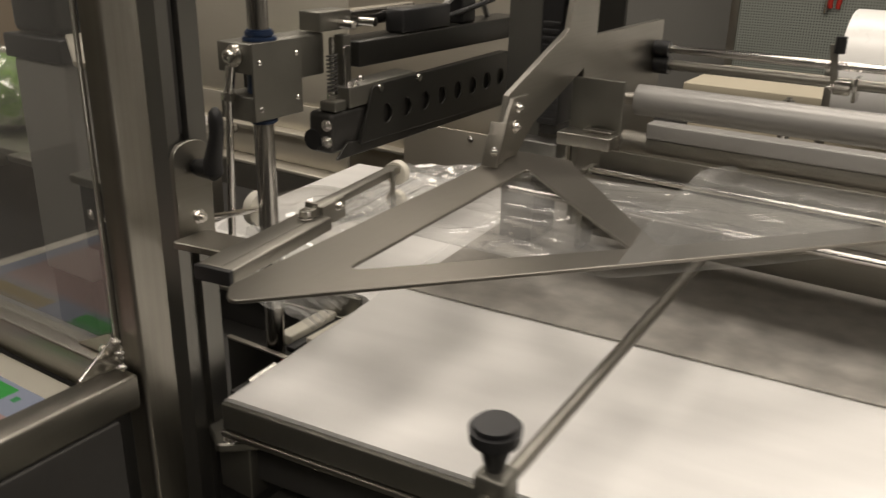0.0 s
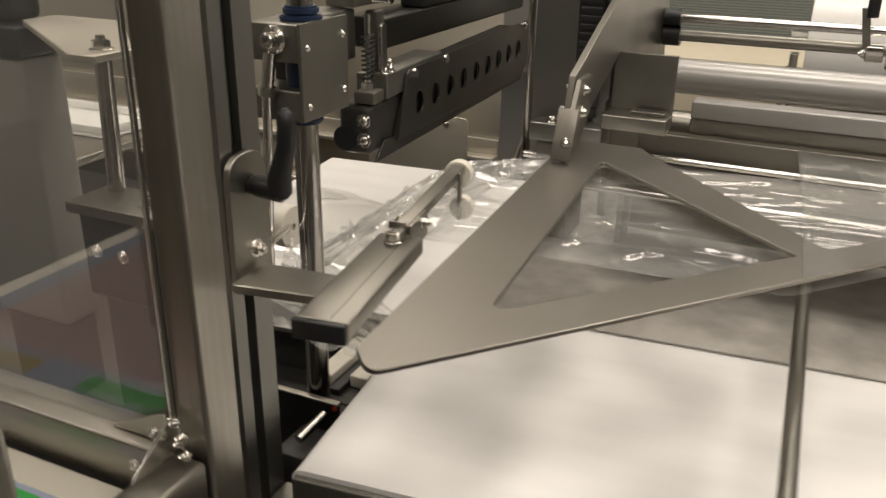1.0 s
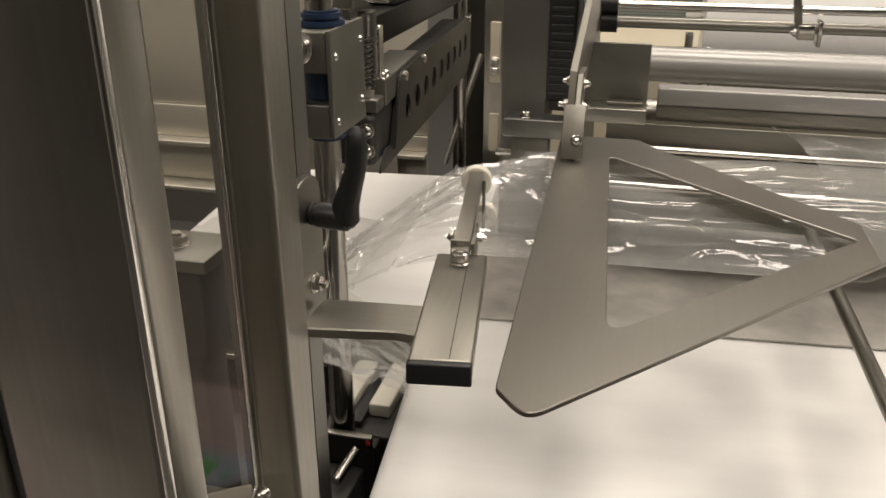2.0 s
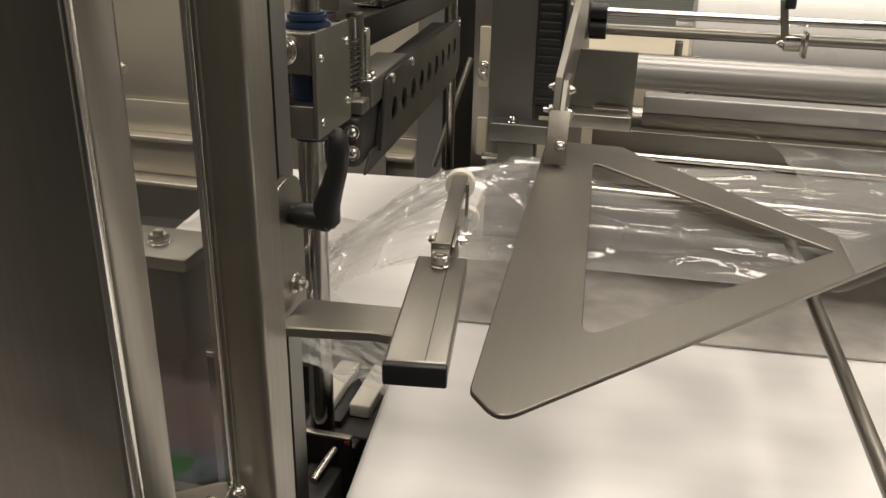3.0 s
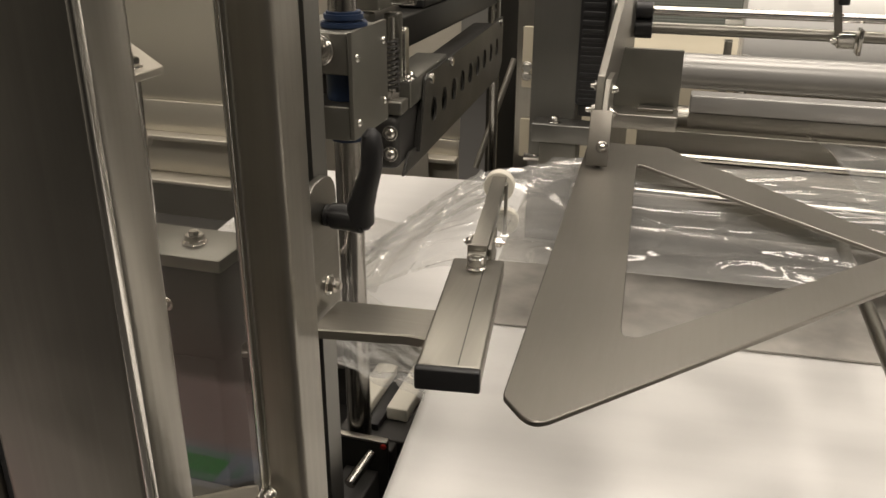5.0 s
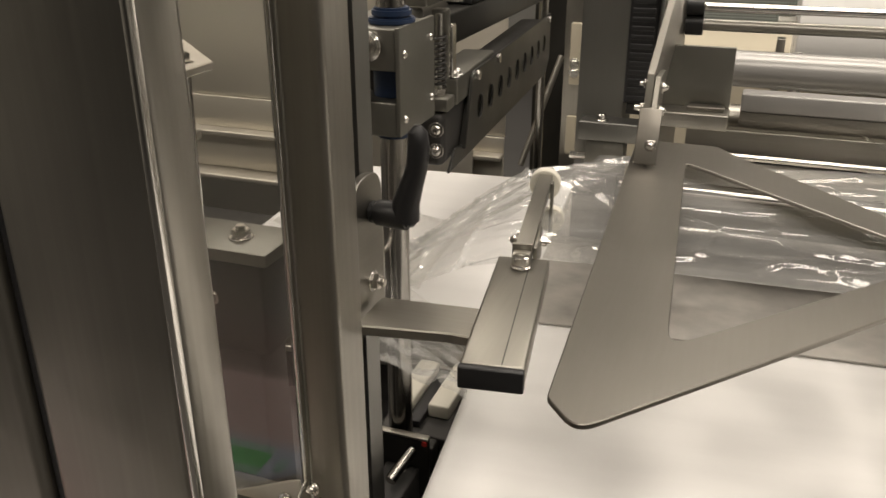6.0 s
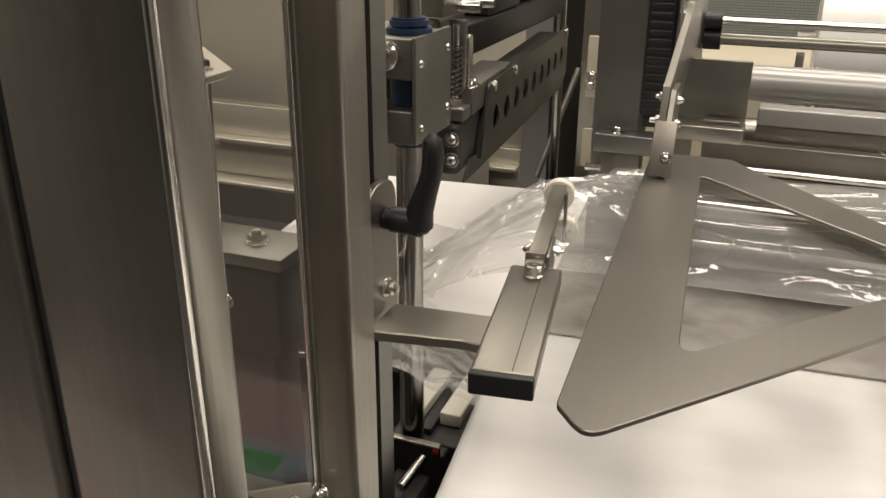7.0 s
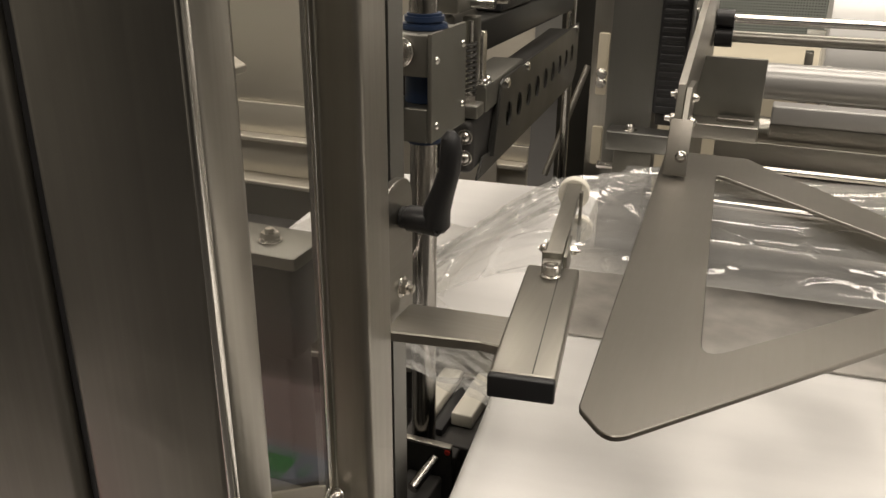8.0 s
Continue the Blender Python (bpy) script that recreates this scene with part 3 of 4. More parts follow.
part("knob", rod((-0.262, 1.609, 1.235), (-0.262, 1.609, 1.262), 0.009), M_black, clip)
hex_nut(clip, (-0.262, 1.615, 1.178), (-1, 0, 0), 0.006, 0.005, 0.004)
clip.location.x, clip.location.z = clip.location.x - 0.022, clip.location.z - 0.017

for nm, lab, y, z, r, mt in (("film_roller", "pale grey sleeved film roller", 1.45, 1.132, 0.026, M_roller), ("film_roller", "steel lower film roller behind the beam", 1.40, 1.070, 0.020, M_steelx)):
    g = thing(nm, lab, "roller", (0, y, z), group="film rollers")
    part("drum", rod((-0.560, y, z), (1.08, y, z), r, n=40), mt, g)
    part("journal", rod((-0.600, y, z), (-0.5605, y, z), r * 0.4), M_chrome, g)
beam = thing("roller_beam", "pale aluminium beam in front of the film rollers", "beam", (0, 1.37, 1.1))
part("profile", boxed(-0.494, 1.08, 1.318, 1.352, 1.099, 1.124, 0.003), M_roller, beam)
part("lower_flange", boxed(-0.494, 1.08, 1.322, 1.350, 1.076, 1.0985, 0.001), M_steelx, beam)
sidepl = thing("roller_side_plate", "stainless side plate carrying the film rollers", "side plate", (-0.595, 1.45, 0.93))
part("sheet", slab(round_poly([(1.31, 0.935), (1.66, 0.935), (1.66, 1.245), (1.31, 1.245)], 0.01), -0.612, -0.6015, m=yz), M_steely, sidepl)
pan = thing("film_pan", "dull stainless pan below the film rollers", "pan", (0, 1.3, 0.95))
part("sheet", slab([(1.14, 1.050), (1.145, 1.046), (1.30, 1.040), (1.30, 0.932), (1.304, 0.932), (1.304, 1.044), (1.145, 1.050)], -0.560, 1.08, bevel=0, m=yz), M_steelx, pan)
part("back_sheet", boxed(-0.560, 1.08, 1.3045, 1.3085, 0.932, 1.0755, 0.0008), M_steelx, pan)
# dark strip puts in the shade of the slot under the beam
part("slot_shade", boxed(-0.555, 1.07, 1.262, 1.292, 1.0462, 1.0492, 0.0008), M_under, pan, "dark strip drawn as the shaded slot")
part("guide_wire", rod((-0.555, 1.254, 1.0545), (1.07, 1.254, 1.0545), 0.0042), M_chrome, pan)
part("front_rod", rod((-0.62, 1.118, 1.046), (1.05, 1.118, 1.046), 0.005), M_chrome, pan)
part("end_web", boxed(-0.570, -0.5605, 1.255, 1.30, 0.921, 1.052, 0.001), M_steely, pan)
thin = thing("cross_rod", "thin polished cross rod behind the film", "rod", (-0.64, 1.225, 1.045))
part("bar", rod((-0.703, 1.225, 1.045), (-0.571, 1.225, 1.045), 0.005), M_chrome, thin)

reel = thing("film_reel", "large white reel of packaging film", "film reel", (0.2, 2.5, 0))
part("roll", rod((-0.395, 2.50, 1.055), (0.75, 2.50, 1.055), 0.165, n=64, bevel=0.004), M_reel, reel)
part("core", rod((-0.44, 2.50, 1.055), (0.80, 2.50, 1.055), 0.02), M_cast, reel)
for x in (-0.425, 0.78):
    part("stand", boxed(x - 0.01, x + 0.01, 2.48, 2.52, 0, 1.02, 0.002), M_post, reel)
pin = thing("reel_stop_pin", "short rounded steel pin beside the reel", "pin", (-0.40, 1.95, 1.0))
part("pin", rod((-0.405, 1.90, 0.93), (-0.405, 1.90, 1.085), 0.012, bevel=0.006), M_chrome, pin)
part("pin_base", boxed(-0.44, -0.37, 1.86, 1.94, 0, 0.929, 0.002), M_post, pin)

# ---- support rod with a knob, over the belt ----
sup = thing("support_rod", "steel support rod with a black knob", "rod", (-0.32, 0.75, 1.0))
part("bar", rod((-0.2970, 0.490, 1.0200), (-0.3170, 1.13, 1.0260), 0.0065), M_steely, sup)
part("clamp_boss", boxed(-0.3110, -0.2850, 0.510, 0.536, 1.009, 1.040, 0.004), M_cast, sup)
part("knob", joined(rod((-0.3000, 0.524, 1.040), (-0.3000, 0.523, 1.062), 0.007, 0.012), rod((-0.3000, 0.523, 1.062), (-0.3000, 0.522, 1.080), 0.0185, 0.020, bevel=0.004)), M_black, sup, "black ribbed plastic knob")
part("anchor", boxed(-0.327, -0.307, 1.1260, 1.1390, 1.014, 1.0500, 0.002), M_cast, sup)

# ---- sealing jaw ----
jaw = thing("sealing_jaw", "dark cross sealing jaw with perforated side plate", "sealing jaw", (-0.773, 0.90, 1.115))
part("bar", boxed(-0.806, -0.7665, 0.897, 1.489, 1.112, 1.168, 0.008), M_dark, jaw, "black jaw bar")
part("blade", slab(round_poly([(0.898, 1.105), (1.475, 1.092), (1.489, 1.108), (0.949, 1.122), (0.924, 1.125)], 0.002), -0.7645, -0.7618, m=yz), M_jaw, jaw)
holes = [[(1.0165 + 0.0524 * k + 0.0135 * math.cos(2 * math.pi * a / 24), 1.1490 + 0.0135 * math.sin(2 * math.pi * a / 24)) for a in range(24)] for k in range(9)]
part("perforated_plate", slab(round_poly([(0.951, 1.118), (1.462, 1.100), (1.492, 1.116), (1.492, 1.188), (0.992, 1.193), (0.980, 1.189)], 0.003), -0.7612, -0.7580, holes, m=yz), M_jaw, jaw, "dark sheet with a row of round holes")
part("plate_bend", boxed(-0.7655, -0.7580, 0.0, 0.0030, 0.0, 0.074, 0.0005, Matrix.Translation((0, 0.9505, 1.118)) @ Matrix.Rotation(radians(-29), 4, "X")), M_jaw, jaw)
for y, z in ((0.998, 1.187), (1.100, 1.187), (1.465, 1.182)):
    part("pin_head", rod((-0.7580, y, z), (-0.7540, y, z), 0.0055), M_bolt, jaw)
for z in (1.1510, 1.1295):
    cap_screw(jaw, (-0.7745, 0.897, z), (0, -1, 0), 0.0052, 0.003, name="cross_screw")
part("bumper", rod((-0.797, 0.8945, 1.130), (-0.797, 0.907, 1.130), 0.014), M_black, jaw)
part("spring_seat", boxed(-0.788, -0.763, 0.900, 0.926, 1.1685, 1.182, 0.002), M_cast, jaw)
part("spring_bolt", joined(rod((-0.7755, 0.913, 1.182), (-0.7755, 0.913, 1.190), 0.008, n=6), rod((-0.7755, 0.913, 1.18), (-0.7755, 0.913, 1.262), 0.0035)), M_bolt, jaw)
hel = [(-0.7755 + 0.0066 * math.cos(0.7 * k), 0.913 + 0.0066 * math.sin(0.7 * k), 1.191 + 0.00055 * k) for k in range(92)]
part("spring", sweep(hel, 0.0012, 6), M_dark, jaw)
part("carrier", boxed(-0.800, -0.7620, 0.932, 1.10, 1.1685, 1.196, 0.002), M_cast, jaw)
part("link_post", boxed(-0.792, -0.776, 0.940, 0.957, 1.1962, 1.262, 0.002), M_cast, jaw)
part("slot_plate", slab(round_poly([(0.928, 1.197), (0.942, 1.197), (0.942, 1.250), (0.928, 1.250)], 0.005), -0.770, -0.766, m=yz), M_bolt, jaw)
part("cable_tray", boxed(-0.800, -0.7650, 1.13, 1.46, 1.1685, 1.182, 0.002), M_dark, jaw)
for p in ((-0.767, 0.937, 1.196), (-0.767, 0.952, 1.196), (-0.785, 0.99, 1.196)):
    cap_screw(jaw, p, (0, 0, 1), 0.004, 0.006)
jaw.location.z, jaw.rotation_euler.z = 1.120, radians(4)

car = thing("jaw_carriage", "grey block carriage sliding on the guide shaft", "carriage", (-0.765, 0.78, 1.17))
part("front_block", joined(boxed(-0.797, -0.744, 0.748, 0.812, 1.230, 1.264, 0.002), boxed(-0.797, -0.744, 0.748, 0.812, 1.176, 1.205, 0.002)), M_cast, car)
part("back_block", boxed(-0.797, -0.7445, 0.786, 0.811, 1.2052, 1.2298, 0.001), M_dark, car)
part("inner_bush", rod((-0.759, 0.778, 1.2052), (-0.759, 0.778, 1.2298), 0.0165), M_blue, car)
part("cover_plate", boxed(-0.7438, -0.7398, 0.747, 0.826, 1.177, 1.265, 0.001), M_cast, car)
for y, z in ((0.757, 1.243), (0.757, 1.190), (0.817, 1.248), (0.817, 1.196)):
    cap_screw(car, (-0.7398, y, z), (1, 0, 0), 0.0035, 0.0025, washer=False)
part("top_bush", joined(rod((-0.759, 0.778, 1.2642), (-0.759, 0.778, 1.269), 0.0195, bevel=0.001), rod((-0.759, 0.778, 1.269), (-0.759, 0.778, 1.277), 0.0165, bevel=0.002)), M_blue, car, "dark blue polymer bush")
part("lower_bush", rod((-0.759, 0.778, 1.1695), (-0.759, 0.778, 1.1758), 0.0165, bevel=0.002), M_blue, car)
part("rod_end", joined(ring((-0.767, 0.7475, 1.250), (-0.767, 0.7430, 1.250), 0.0125, 0.004), rod((-0.770, 0.742, 1.239), (-0.774, 0.740, 1.205), 0.0058)), M_bolt, car)
cap_screw(car, (-0.767, 0.7430, 1.250), (0, -1, 0), 0.0072, 0.009, washer=True, name="cap_screw")
part("lock_nut", rod((-0.7735, 0.7402, 1.209), (-0.7743, 0.7398, 1.200), 0.0085, n=6), M_bolt, car)
part("push_rod", rod((-0.774, 0.740, 1.205), (-0.782, 0.736, 1.02), 0.0045), M_chrome, car)
part("arm", boxed(-0.830, -0.786, 0.8265, 0.920, 1.205, 1.258, 0.003), M_cast, car)
part("yoke", boxed(-0.812, -0.776, 0.902, 0.964, 1.2605, 1.285, 0.002), M_cast, car)
part("rear_beam", boxed(-0.858, -0.800, 1.010, 1.489, 1.200, 1.236, 0.003), M_jaw, car)
part("valve_block", boxed(-0.835, -0.800, 1.115, 1.244, 1.2365, 1.272, 0.004), M_black, car)
part("valve_block", boxed(-0.840, -0.806, 1.288, 1.331, 1.2365, 1.300, 0.004), M_black, car)
part("cylinder", rod((-0.842, 0.971, 1.262), (-0.850, 1.20, 1.262), 0.014), M_chrome, car)
part("air_hose", sweep([(-0.820, 1.244, 1.262), (-0.818, 1.288, 1.285), (-0.822, 1.338, 1.292), (-0.830, 1.388, 1.275), (-0.838, 1.417, 1.245), (-0.842, 1.432, 1.236)], 0.005, 10), M_grey, car)
part("air_hose", sweep([(-0.812, 1.244, 1.250), (-0.802, 1.316, 1.262), (-0.806, 1.388, 1.270), (-0.815, 1.460, 1.30), (-0.820, 1.504, 1.40), (-0.825, 1.518, 1.60)], 0.0045, 10), M_black, car)
for y in (0.94, 0.985):
    part("pivot_pin", rod((-0.778, y, 1.268), (-0.752, y, 1.268), 0.0058), M_chrome, car)

car.location.x, car.location.z = car.location.x - 0.009, car.location.z + 0.013

for x, y, z0, z1, lab in ((-0.7690, 0.778, 0.60, 2.0, "polished steel guide shaft through the jaw carriage"), (-0.8555, 1.676, 0.60, 2.0, "polished steel guide shaft at the back of the jaw")):
    s = thing("guide_shaft", lab, "shaft", (x, y, z0), group="jaw guide shafts")
    part("bar", rod((x, y, z0), (x, y, z1), 0.0120 if y < 1 else 0.0085, n=32), M_shaft, s)
    part("foot", rod((x, y, 0.0), (x, y, 0.599), 0.02), M_under, s)

low = thing("lower_jaw", "lower sealing jaw with cream heat strips", "sealing jaw", (-0.765, 1.0, 0.78))
part("body", boxed(-0.800, -0.725, 0.79, 0.915, 0.805, 0.868, 0.003), M_dark, low)
part("pad", boxed(-0.797, -0.774, 0.812, 0.912, 0.8685, 0.884, 0.002), M_cream, low, "cream heat strip")
part("pad", boxed(-0.757, -0.734, 0.822, 0.912, 0.8685, 0.884, 0.002), M_cream, low, "cream heat strip")
part("slot_bar", boxed(-0.773, -0.758, 0.80, 0.912, 0.8685, 0.876, 0.001), M_black, low)
for x in (-0.785, -0.745):
    part("end_lug", boxed(x - 0.012, x + 0.012, 0.772, 0.7895, 0.84, 0.868, 0.003), M_dark, low)
ang2 = thing("lower_shelf", "folded steel angle beside the guide shaft", "angle", (-0.765, 0.745, 0.83))
part("sheet", boxed(-0.835, -0.731, 0.7555, 0.7595, 0.801, 0.888, 0.001), M_jaw, ang2)
part("edge", boxed(-0.835, -0.731, 0.7535, 0.7615, 0.8885, 0.8915, 0.001), M_steelx, ang2)
part("indicator", rod((-0.7345, 0.7525, 0.886), (-0.7345, 0.7550, 0.886), 0.003), M_red, ang2, "small red indicator")
part("stud", rod((-0.754, 0.714, 0.8669), (-0.747, 0.7530, 0.8765), 0.0055), M_shaft, ang2)
part("stud_seat", boxed(-0.775, -0.740, 0.700, 0.7550, 0.801, 0.856, 0.002), M_under, ang2)

# ---- machine back and columns ----
back = thing("rear_cover", "satin stainless rear cover with folded ledges", "cover", (-1.4, 1.97, 0))
part("upper_sheet", boxed(-2.3, -0.945, 1.968, 1.972, 0.905, 2.0, 0.001), M_cover, back)
part("ledge", boxed(-2.3, -0.945, 1.930, 1.9675, 0.862, 0.872, 0.002), M_cover, back)
part("lower_sheet", boxed(-2.3, -0.945, 1.955, 1.966, 0.0, 0.861, 0.001), M_cover, back)
part("middle_sheet", boxed(-2.3, -0.945, 1.960, 1.9665, 0.8725, 0.9045, 0.001), M_cover, back)
part("patch_plate", slab(round_poly([(-1.24, 0.800), (-1.000, 0.800), (-1.000, 0.952), (-1.24, 0.952)], 0.012), -1.9285, -1.9255, m=xz), M_cover, back)
cap_screw(back, (-1.05, 1.9255, 0.935), (0, -1, 0), 0.005, 0.003)
back.location.y -= 0.21

hous = thing("drive_housing", "stainless drive housing with folded ledges behind the guard", "housing", (-1.6, 1.7, 0))
part("upper_sheet", boxed(-2.3, -1.225, 1.612, 1.616, 1.012, 1.30, 0.001), M_cover, hous)
part("middle_sheet", boxed(-2.3, -1.225, 1.605, 1.6115, 0.952, 1.0115, 0.001), M_cover, hous)
part("ledge", boxed(-2.3, -1.225, 1.575, 1.6115, 0.943, 0.9515, 0.002), M_cover, hous)
part("recess", boxed(-2.3, -1.225, 1.600, 1.610, 0.872, 0.9425, 0.002), M_cover, hous)
part("ledge", boxed(-2.3, -1.225, 1.555, 1.6095, 0.862, 0.8715, 0.003), M_cover, hous)
part("skirt", boxed(-2.3, -1.225, 1.560, 1.605, 0.77, 0.8615, 0.004), M_steelx, hous)
part("plinth", boxed(-2.3, -1.225, 1.57, 1.605, 0.0, 0.7695, 0.004), M_under, hous)
hous.location.y -= 0.12

bp = thing("back_plate", "dark steel mounting plate behind the jaw", "plate", (-0.83, 1.97, 0))
part("sheet", boxed(-0.942, -0.800, 1.962, 1.978, 0.0, 2.0, 0.002), M_jaw, bp)
part("strut", rod((-0.90, 1.72, 0.86), (-0.845, 1.80, 1.07), 0.006), M_steely, bp)
part("inner_plate", boxed(-0.800, -0.755, 1.610, 1.622, 0.0, 2.0, 0.002), M_post, bp)
for z0, h in ((1.057, 0.106), (0.930, 0.070)):
    part("slotted_strip", slab(round_poly([(-0.788, z0), (-0.770, z0), (-0.770, z0 + h), (-0.788, z0 + h)], 0.003), -1.6095, -1.602, m=xz), M_beige, bp)
for z in (1.078, 1.094):
    cap_screw(bp, (-0.779, 1.602, z), (0, -1, 0), 0.006, 0.003)

ex = thing("extrusion_column", "grey aluminium extrusion column by the forming plate", "profile", (-0.66, 1.34, 0))
c1 = [(-0.700, 1.300), (-0.640, 1.300), (-0.640, 1.38), (-0.700, 1.38), (-0.700, 1.347), (-0.690, 1.347), (-0.690, 1.333), (-0.700, 1.333)]
part("column", slab(c1, 0.0, 2.0, bevel=0), M_alu, ex)
part("foot_bracket", boxed(-0.690, -0.5885, 1.262, 1.2995, 1.073, 1.098, 0.002), M_alu, ex)
part("lower_bracket", boxed(-0.680, -0.630, 1.268, 1.2985, 1.03, 1.0725, 0.002), M_cast, ex)
cap_screw(ex, (-0.662, 1.276, 1.098), (0, 0, 1), 0.006, 0.007)
ex.location.y -= 0.06
act = thing("linear_actuator", "black linear actuator with ribbed bellows", "actuator", (-0.62, 1.33, 1.1))
part("body", boxed(-0.6385, -0.602, 1.285, 1.345, 1.12, 2.0, 0.004), M_black, act)
for k in range(14):
    part("rib", boxed(-0.634, -0.606, 1.2825, 1.2849, 1.125 + 0.011 * k, 1.131 + 0.011 * k, 0.001), M_black, act)
part("foot", boxed(-0.634, -0.606, 1.29, 1.34, 1.1052, 1.1198, 0.001), M_dark, act)
act.location.y -= 0.06

motor = thing("servo_column", "grey drive column with a black motor and steel top plate", "drive", (-1.155, 0.77, 0))
part("housing", boxed(-1.215, -1.100, 0.745, 0.800, 0.90, 1.218, 0.006), M_grey, motor)
part("motor_flange", boxed(-1.225, -1.095, 0.740, 0.800, 1.2185, 1.2515, 0.004), M_black, motor)
part("motor", boxed(-1.215, -1.110, 0.75, 0.795, 1.2518, 1.45, 0.012), M_black, motor)
part("column_foot", boxed(-1.21, -1.105, 0.75, 0.795, 0.0, 0.899, 0.006), M_under, motor)
part("top_plate", slab(round_poly([(-1.094, 0.750), (-0.900, 0.628), (-0.870, 0.628), (-0.870, 0.672), (-1.000, 0.795), (-1.094, 0.795)], 0.004), 1.2520, 1.2585, bevel=0.001), M_cover, motor)
hex_nut(motor, (-0.888, 0.655, 1.2585), (0, 0, 1), 0.008, 0.007, 0.004)
part("side_shelf", boxed(-1.30, -1.2155, 0.76, 0.795, 1.05, 1.06, 0.002), M_steelx, motor)
shelf = thing("inner_bracket", "stainless bracket with a bolt behind the guard pane", "bracket", (-0.82, 0.62, 0))
part("top_plate", boxed(-0.880, -0.772, 0.580, 0.634, 1.124, 1.134, 0.001), M_cast, shelf)
part("block", boxed(-0.872, -0.780, 0.585, 0.630, 1.045, 1.1238, 0.003), M_dark, shelf)
part("column", boxed(-0.860, -0.790, 0.590, 0.628, 0.0, 1.0448, 0.003), M_under, shelf)
hex_nut(shelf, (-0.808, 0.606, 1.134), (0, 0, 1), 0.0075, 0.006, 0.003)
part("slide_rod", rod((-0.8610, 0.622, 1.134), (-0.8610, 0.627, 1.2518), 0.0075), M_chrome, shelf)
for x in (-0.855, -0.825):
    cap_screw(shelf, (x, 0.585, 1.09), (0, -1, 0), 0.004, 0.003)
shelf.location.x, shelf.location.y = shelf.location.x - 0.027, shelf.location.y + 0.028

# ---- packaging film ----
film = thing("packaging_film", "clear wrinkled packaging film folded over the plate", "film", (-0.4, 0.9, 1.1))


def wr(x, y, k, s):
    return noise.noise(Vector((x * k[0], y * k[1], s)))


def fold(x, y, k, s, width=0.10):
    """A sharp crease: one along the lines where the noise is nought, falling off on both sides."""
    q = abs(wr(x, y, k, s)) / width
    return max(0.0, 1.0 - q)


def upper(u, v):
    xb = -0.318 + 0.306 * u
    y0 = hyp(xb) - 0.0015
    y = y0 + (1.285 - y0) * v
    w = min(1.0, v * 6)
    dip = max(0.0, y - 1.08) / 0.205
    rim = math.exp(-u * 45)
    x = xb - 0.030 * min(1.0, (y - y0) / 0.36) * (1 - u) + 0.003 * rim
    return (x, y, ZP + 0.0012 + w * (0.0012 + 0.0035 * max(0, wr(x, y, (24, 4), 1.0)) + 0.0020 * fold(x, y, (16, 3), 8.0)) + 0.009 * rim * w - 0.036 * dip ** 1.3)


part("upper_web", grid_sheet(upper, 110, 70), M_filmy, film, "clear film web over the plate")


def lower(u, v):
    """From the fold line towards the jaw, below the plate."""
    yr = 0.755 + 0.325 * v
    xf = (yr - 0.506) / 1.148 - 0.549
    x = xf + (-0.64 - xf) * u
    edge = min(1.0, v * 12)
    ridge = 0.0060 * wr(x, yr, (1.6, 13), 5.0) + 0.0022 * fold(x, yr, (2.2, 15), 9.0, 0.12) + 0.0012 * fold(x, yr, (3, 32), 3.0) + 0.003 * fold(x, yr, (9, 10), 12.0, 0.05)
    roll = 0.006 * math.exp(-v * 40)
    return (x, yr + 0.008 * wr(x, 0, (5, 1), 2.0) * (1 - v), 1.0985 - 0.008 * u + roll + ridge * min(1, u * 5) * edge)


part("lower_web", grid_sheet(lower, 110, 140), M_filmx, film, "clear creased film web below the plate")


def gathered(u, v):
    far = min(1.0, max(0.0, v - 0.45) / 0.25)
    xs = -0.64 + 0.085 * far
    x = xs - (0.225 + xs + 0.64) * u
    s = u * u * (3 - 2 * u)
    y0, y1 = 0.755 + 0.100 * s, 1.225 - 0.215 * s
    y = y0 + (y1 - y0) * v
    crest = math.exp(-((v - 0.55) / 0.30) ** 2)
    z = 1.088 - 0.115 * s + 0.060 * crest * (1 - u) * u * 2.0 - 0.030 * (1 - u) * max(0.0, v - 0.55) * 2
    flow = v + 0.30 * u * (0.5 - v)
    ridge = 0.010 * wr(flow, u, (6, 0.8), 4.0) + 0.010 * fold(flow, u, (7, 0.7), 7.0, 0.14) + 0.004 * fold(flow, u, (14, 1.0), 2.0, 0.12)
    ridge += 0.006 * fold(u * 3, v * 4, (1, 1), 15.0, 0.05)
    return (x, y, z + ridge * min(1, 0.25 + u * 2))


part("gathered_web", grid_sheet(gathered, 120, 170), M_filmg, film, "crumpled clear film drawn to the jaw")


def scrap(u, v):
    a = Vector((-0.745, 0.66, 1.035)).lerp(Vector((-0.700, 0.775, 0.930)), u)
    b = Vector((-0.810, 0.80, 1.04)).lerp(Vector((-0.730, 0.90, 0.926)), u)
    p = a.lerp(b, v)
    return (p.x, p.y, p.z + 0.008 * wr(u, v, (3, 9), 6.0) + 0.010 * fold(u, v, (1.5, 8), 4.0, 0.16))


part("loose_flap", grid_sheet(scrap, 40, 90), M_filmg, film, "crumpled loose film flap")

tube = thing("film_tube", "empty clear film tube lying on the white belt", "film", (-0.95, 1.15, BELT_Z))


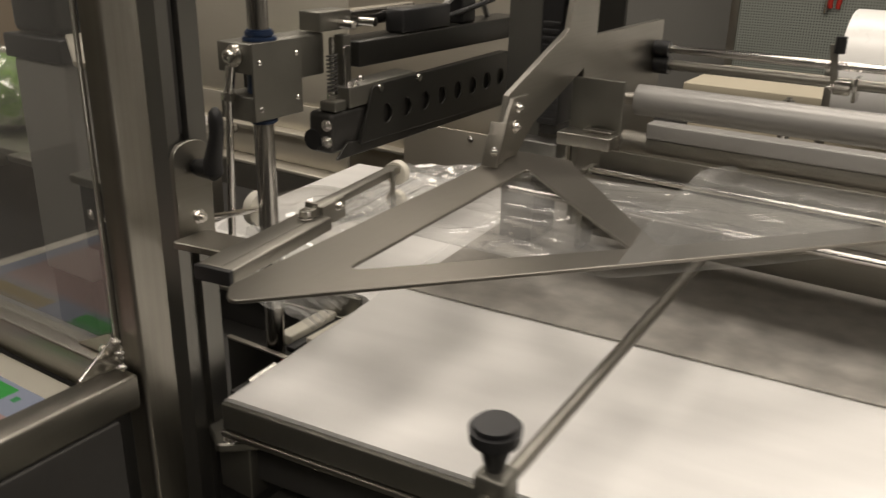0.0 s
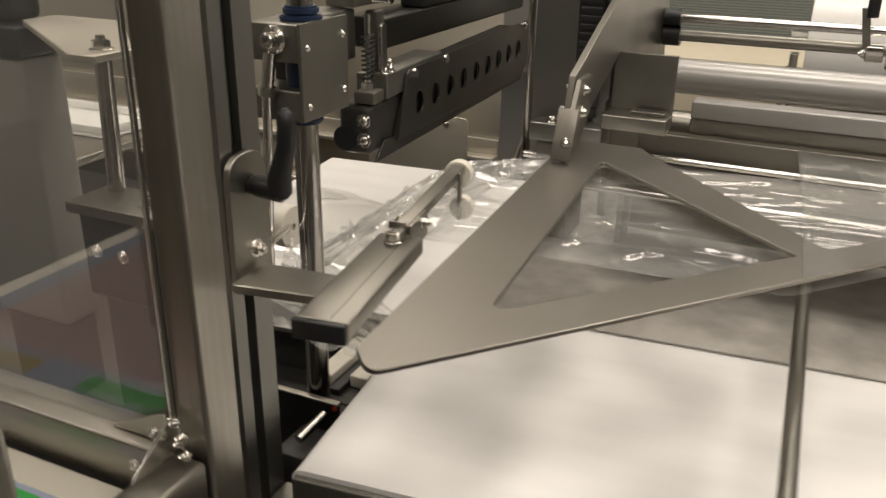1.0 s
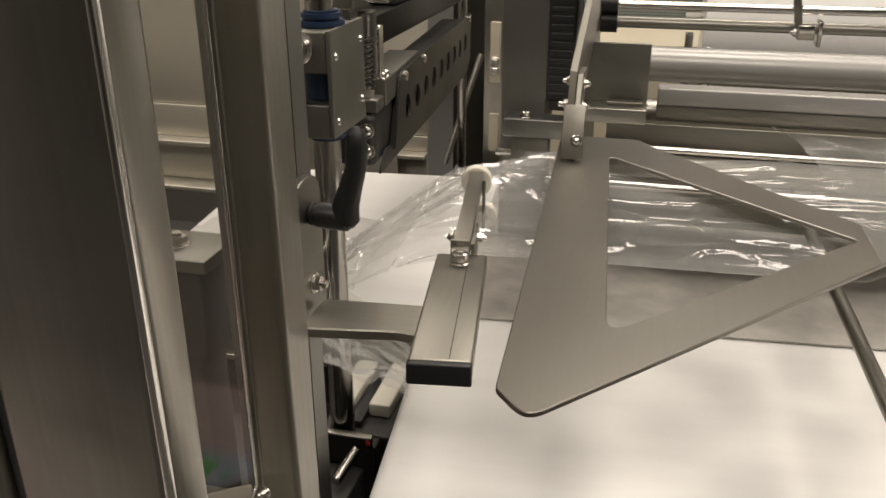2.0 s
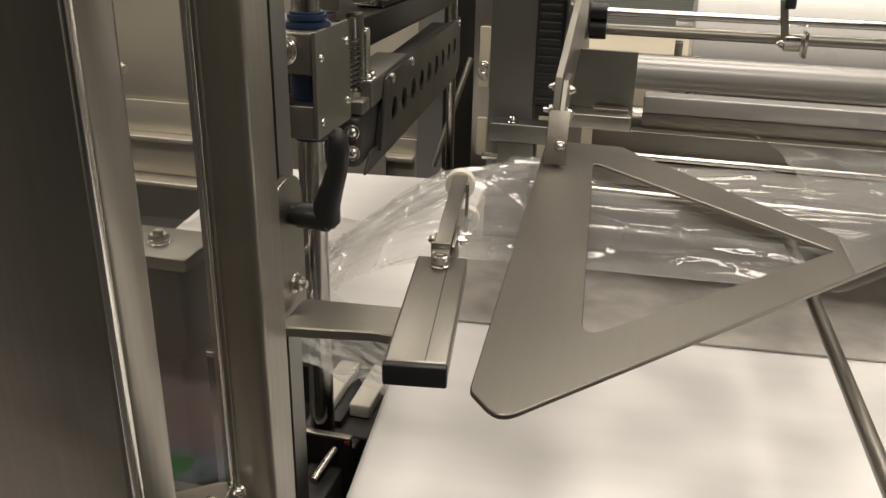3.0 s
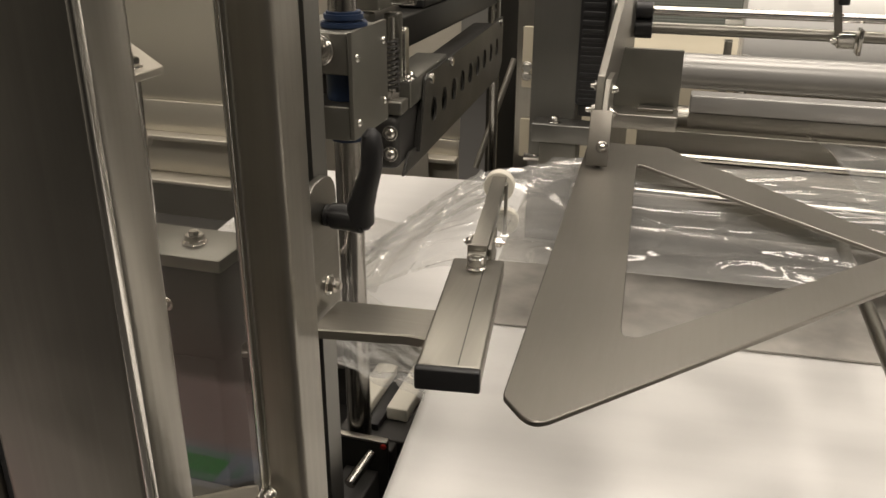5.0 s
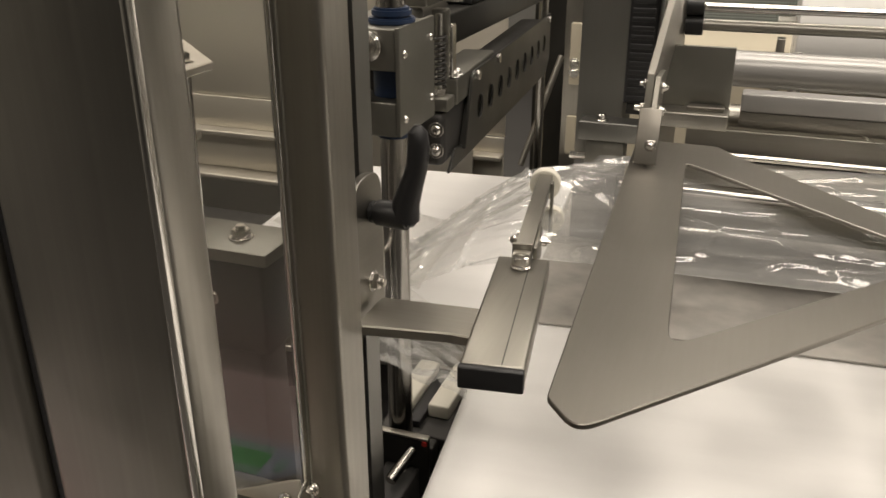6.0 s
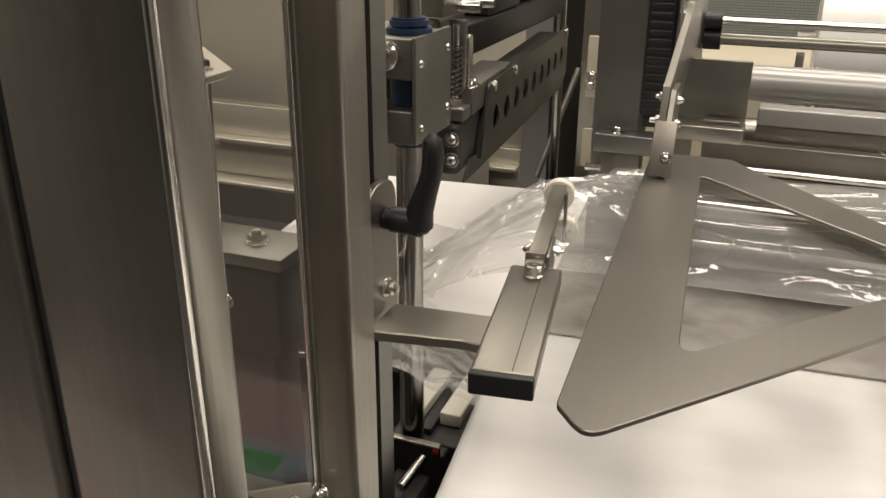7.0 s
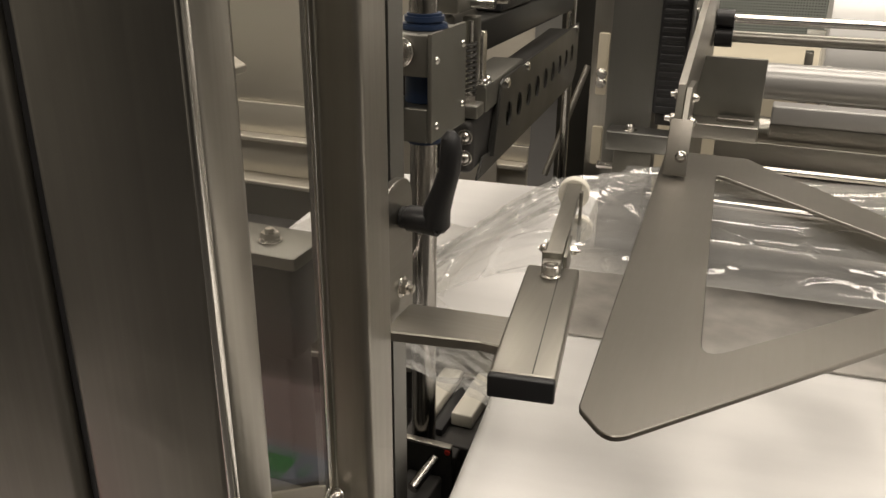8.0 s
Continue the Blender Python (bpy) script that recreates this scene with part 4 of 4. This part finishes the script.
def flat_bag(u, v):
    x = -1.10 + 0.26 * u
    y = 0.985 + 0.28 * v + 0.05 * u * (0.5 - v)
    rise = math.sin(math.pi * v) ** 0.6 * (0.35 + 0.65 * math.sin(math.pi * min(1.0, 0.15 + u)))
    z = BELT_Z + 0.002 + 0.038 * rise + (0.006 * fold(x, y, (7, 9), 21.0, 0.08) + 0.004 * wr(x, y, (14, 18), 6.0)) * min(1.0, rise * 1.5)
    return (x, y, max(BELT_Z + 0.0015, z))


part("sheet", grid_sheet(flat_bag, 70, 70), M_bag, tube)

# ---- distance behind the machine ----
peg = thing("pegboard", "grey green perforated tool wall", "tool wall", (0.2, 5.6, 0))
part("panel", boxed(-1.49, 2.6, 5.600, 5.620, 0.35, 2.4, 0.002), M_peg, peg)
part("edge_post", boxed(-1.54, -1.4905, 5.590, 5.63, 0, 2.4, 0.002), M_post, peg)
part("edge_post", boxed(2.6005, 2.65, 5.590, 5.63, 0, 2.4, 0.002), M_post, peg)
cab = thing("beige_cabinet", "beige sheet metal cabinet behind the reel", "cabinet", (-0.6, 2.9, 0))
part("body", boxed(-0.85, 0.2, 2.70, 3.1, 0, 0.93, 0.005), M_beige, cab)
part("top", boxed(-0.87, 0.22, 2.68, 3.12, 0.9302, 0.955, 0.003), M_beige, cab)
for k, x in enumerate((-0.95, -0.48, 0.40, 0.9)):
    tl = thing("hand_tool", "hand tool with red grips hung on the tool wall", "tool", (x, 5.59, 0.9), group="hung tools")
    for s in (-1, 1):
        part("grip", sweep([(x + s * 0.008, 5.585, 1.09), (x + s * 0.026, 5.585, 1.04), (x + s * 0.020, 5.585, 0.97)], [0.013, 0.016, 0.012]), M_red, tl)
    part("head", boxed(x - 0.03, x + 0.03, 5.576, 5.594, 1.095, 1.22, 0.004), M_dark, tl)
    part("tip", rod((x - 0.045, 5.585, 1.01), (x - 0.045, 5.585, 0.94), 0.011), M_bolt, tl)
    part("hook", rod((x, 5.5995, 1.20), (x, 5.568, 1.20), 0.004), M_bolt, tl)
box = thing("cardboard_carton", "tall brown cardboard carton beyond the machine", "carton", (-3.7, 2.7, 0))
part("carton", boxed(-4.5, -2.9, 2.4, 3.1, 0, 1.9, 0.005), M_card, box)
part("tape", boxed(-3.72, -3.66, 2.397, 2.3995, 0, 1.9, 0), M_beige, box)

table = thing("take_off_table", "stainless take-off table behind the drive column", "table", (-1.6, 1.0, 0))
part("top", boxed(-2.2, -1.305, 0.86, 1.24, 1.005, 1.020, 0.003), M_steelx, table)
for tx in (-2.15, -1.36):
    for ty in (0.90, 1.20):
        part("leg", boxed(tx - 0.02, tx + 0.02, ty - 0.02, ty + 0.02, 0, 1.0048, 0.002), M_post, table)
tray = thing("white_tray", "shallow white plastic tray on the take-off table", "tray", (-1.53, 1.13, 1.02))
part("bottom", boxed(-1.72, -1.34, 1.070, 1.195, 1.0205, 1.026, 0.002), M_reel, tray)
for x0, x1, y0, y1 in ((-1.72, -1.34, 1.070, 1.075), (-1.72, -1.34, 1.190, 1.195), (-1.72, -1.715, 1.0755, 1.1895), (-1.345, -1.34, 1.0755, 1.1895)):
    part("rim", boxed(x0, x1, y0, y1, 1.0265, 1.040, 0.0015), M_reel, tray)
bag = thing("bagged_lettuce", "green lettuce head in a clear film bag", "lettuce", (-1.44, 0.99, 1.02))


def lump(c, r, k, s, amp, seg=40):
    bm = bmesh.new()
    bmesh.ops.create_uvsphere(bm, u_segments=seg, v_segments=seg // 2, radius=1)
    for v in bm.verts:
        n = v.co.normalized()
        q = 1 + amp * noise.noise(n * k + Vector((s, s, s))) + 0.5 * amp * noise.noise(n * k * 2.7 + Vector((s, 0, s)))
        v.co = Vector((c[0] + n.x * r[0] * q, c[1] + n.y * r[1] * q, max(c[2] - r[2] + 0.001, c[2] + n.z * r[2] * q)))
    return bm


part("head", lump((-1.44, 0.99, 1.085), (0.115, 0.075, 0.062), 2.0, 3.0, 0.25), M_leaf, bag)
for k in range(26):
    a, e = 2.4 * k, 0.15 + 1.2 * ((k * 0.37) % 1)
    n = Vector((math.cos(a) * math.cos(e), math.sin(a) * math.cos(e), math.sin(e)))
    c = Vector((-1.44 + n.x * 0.105, 0.99 + n.y * 0.068, 1.085 + n.z * 0.058))
    u = n.orthogonal().normalized()
    w = n.cross(u)

    def leaf(p, q, c=c, u=u, w=w, n=n, k=k):
        x, y = (p - 0.5) * 2, (q - 0.5) * 2
        edge = 1 - 0.35 * y * y
        return c + u * (0.034 * x * edge) + w * (0.046 * y) + n * (0.010 - 0.018 * (x * x + y * y) * 0.6 + 0.010 * noise.noise(Vector((x * 3 + k, y * 3, k))))

    part("leaf", grid_sheet(leaf, 8, 10), M_leaf, bag)
part("film_bag", lump((-1.44, 0.99, 1.094), (0.150, 0.098, 0.073), 3.2, 8.0, 0.22, 56), M_bag, bag, "crumpled clear film bag")
bag.location.x, bag.location.y = bag.location.x - 0.2, bag.location.y - 0.025
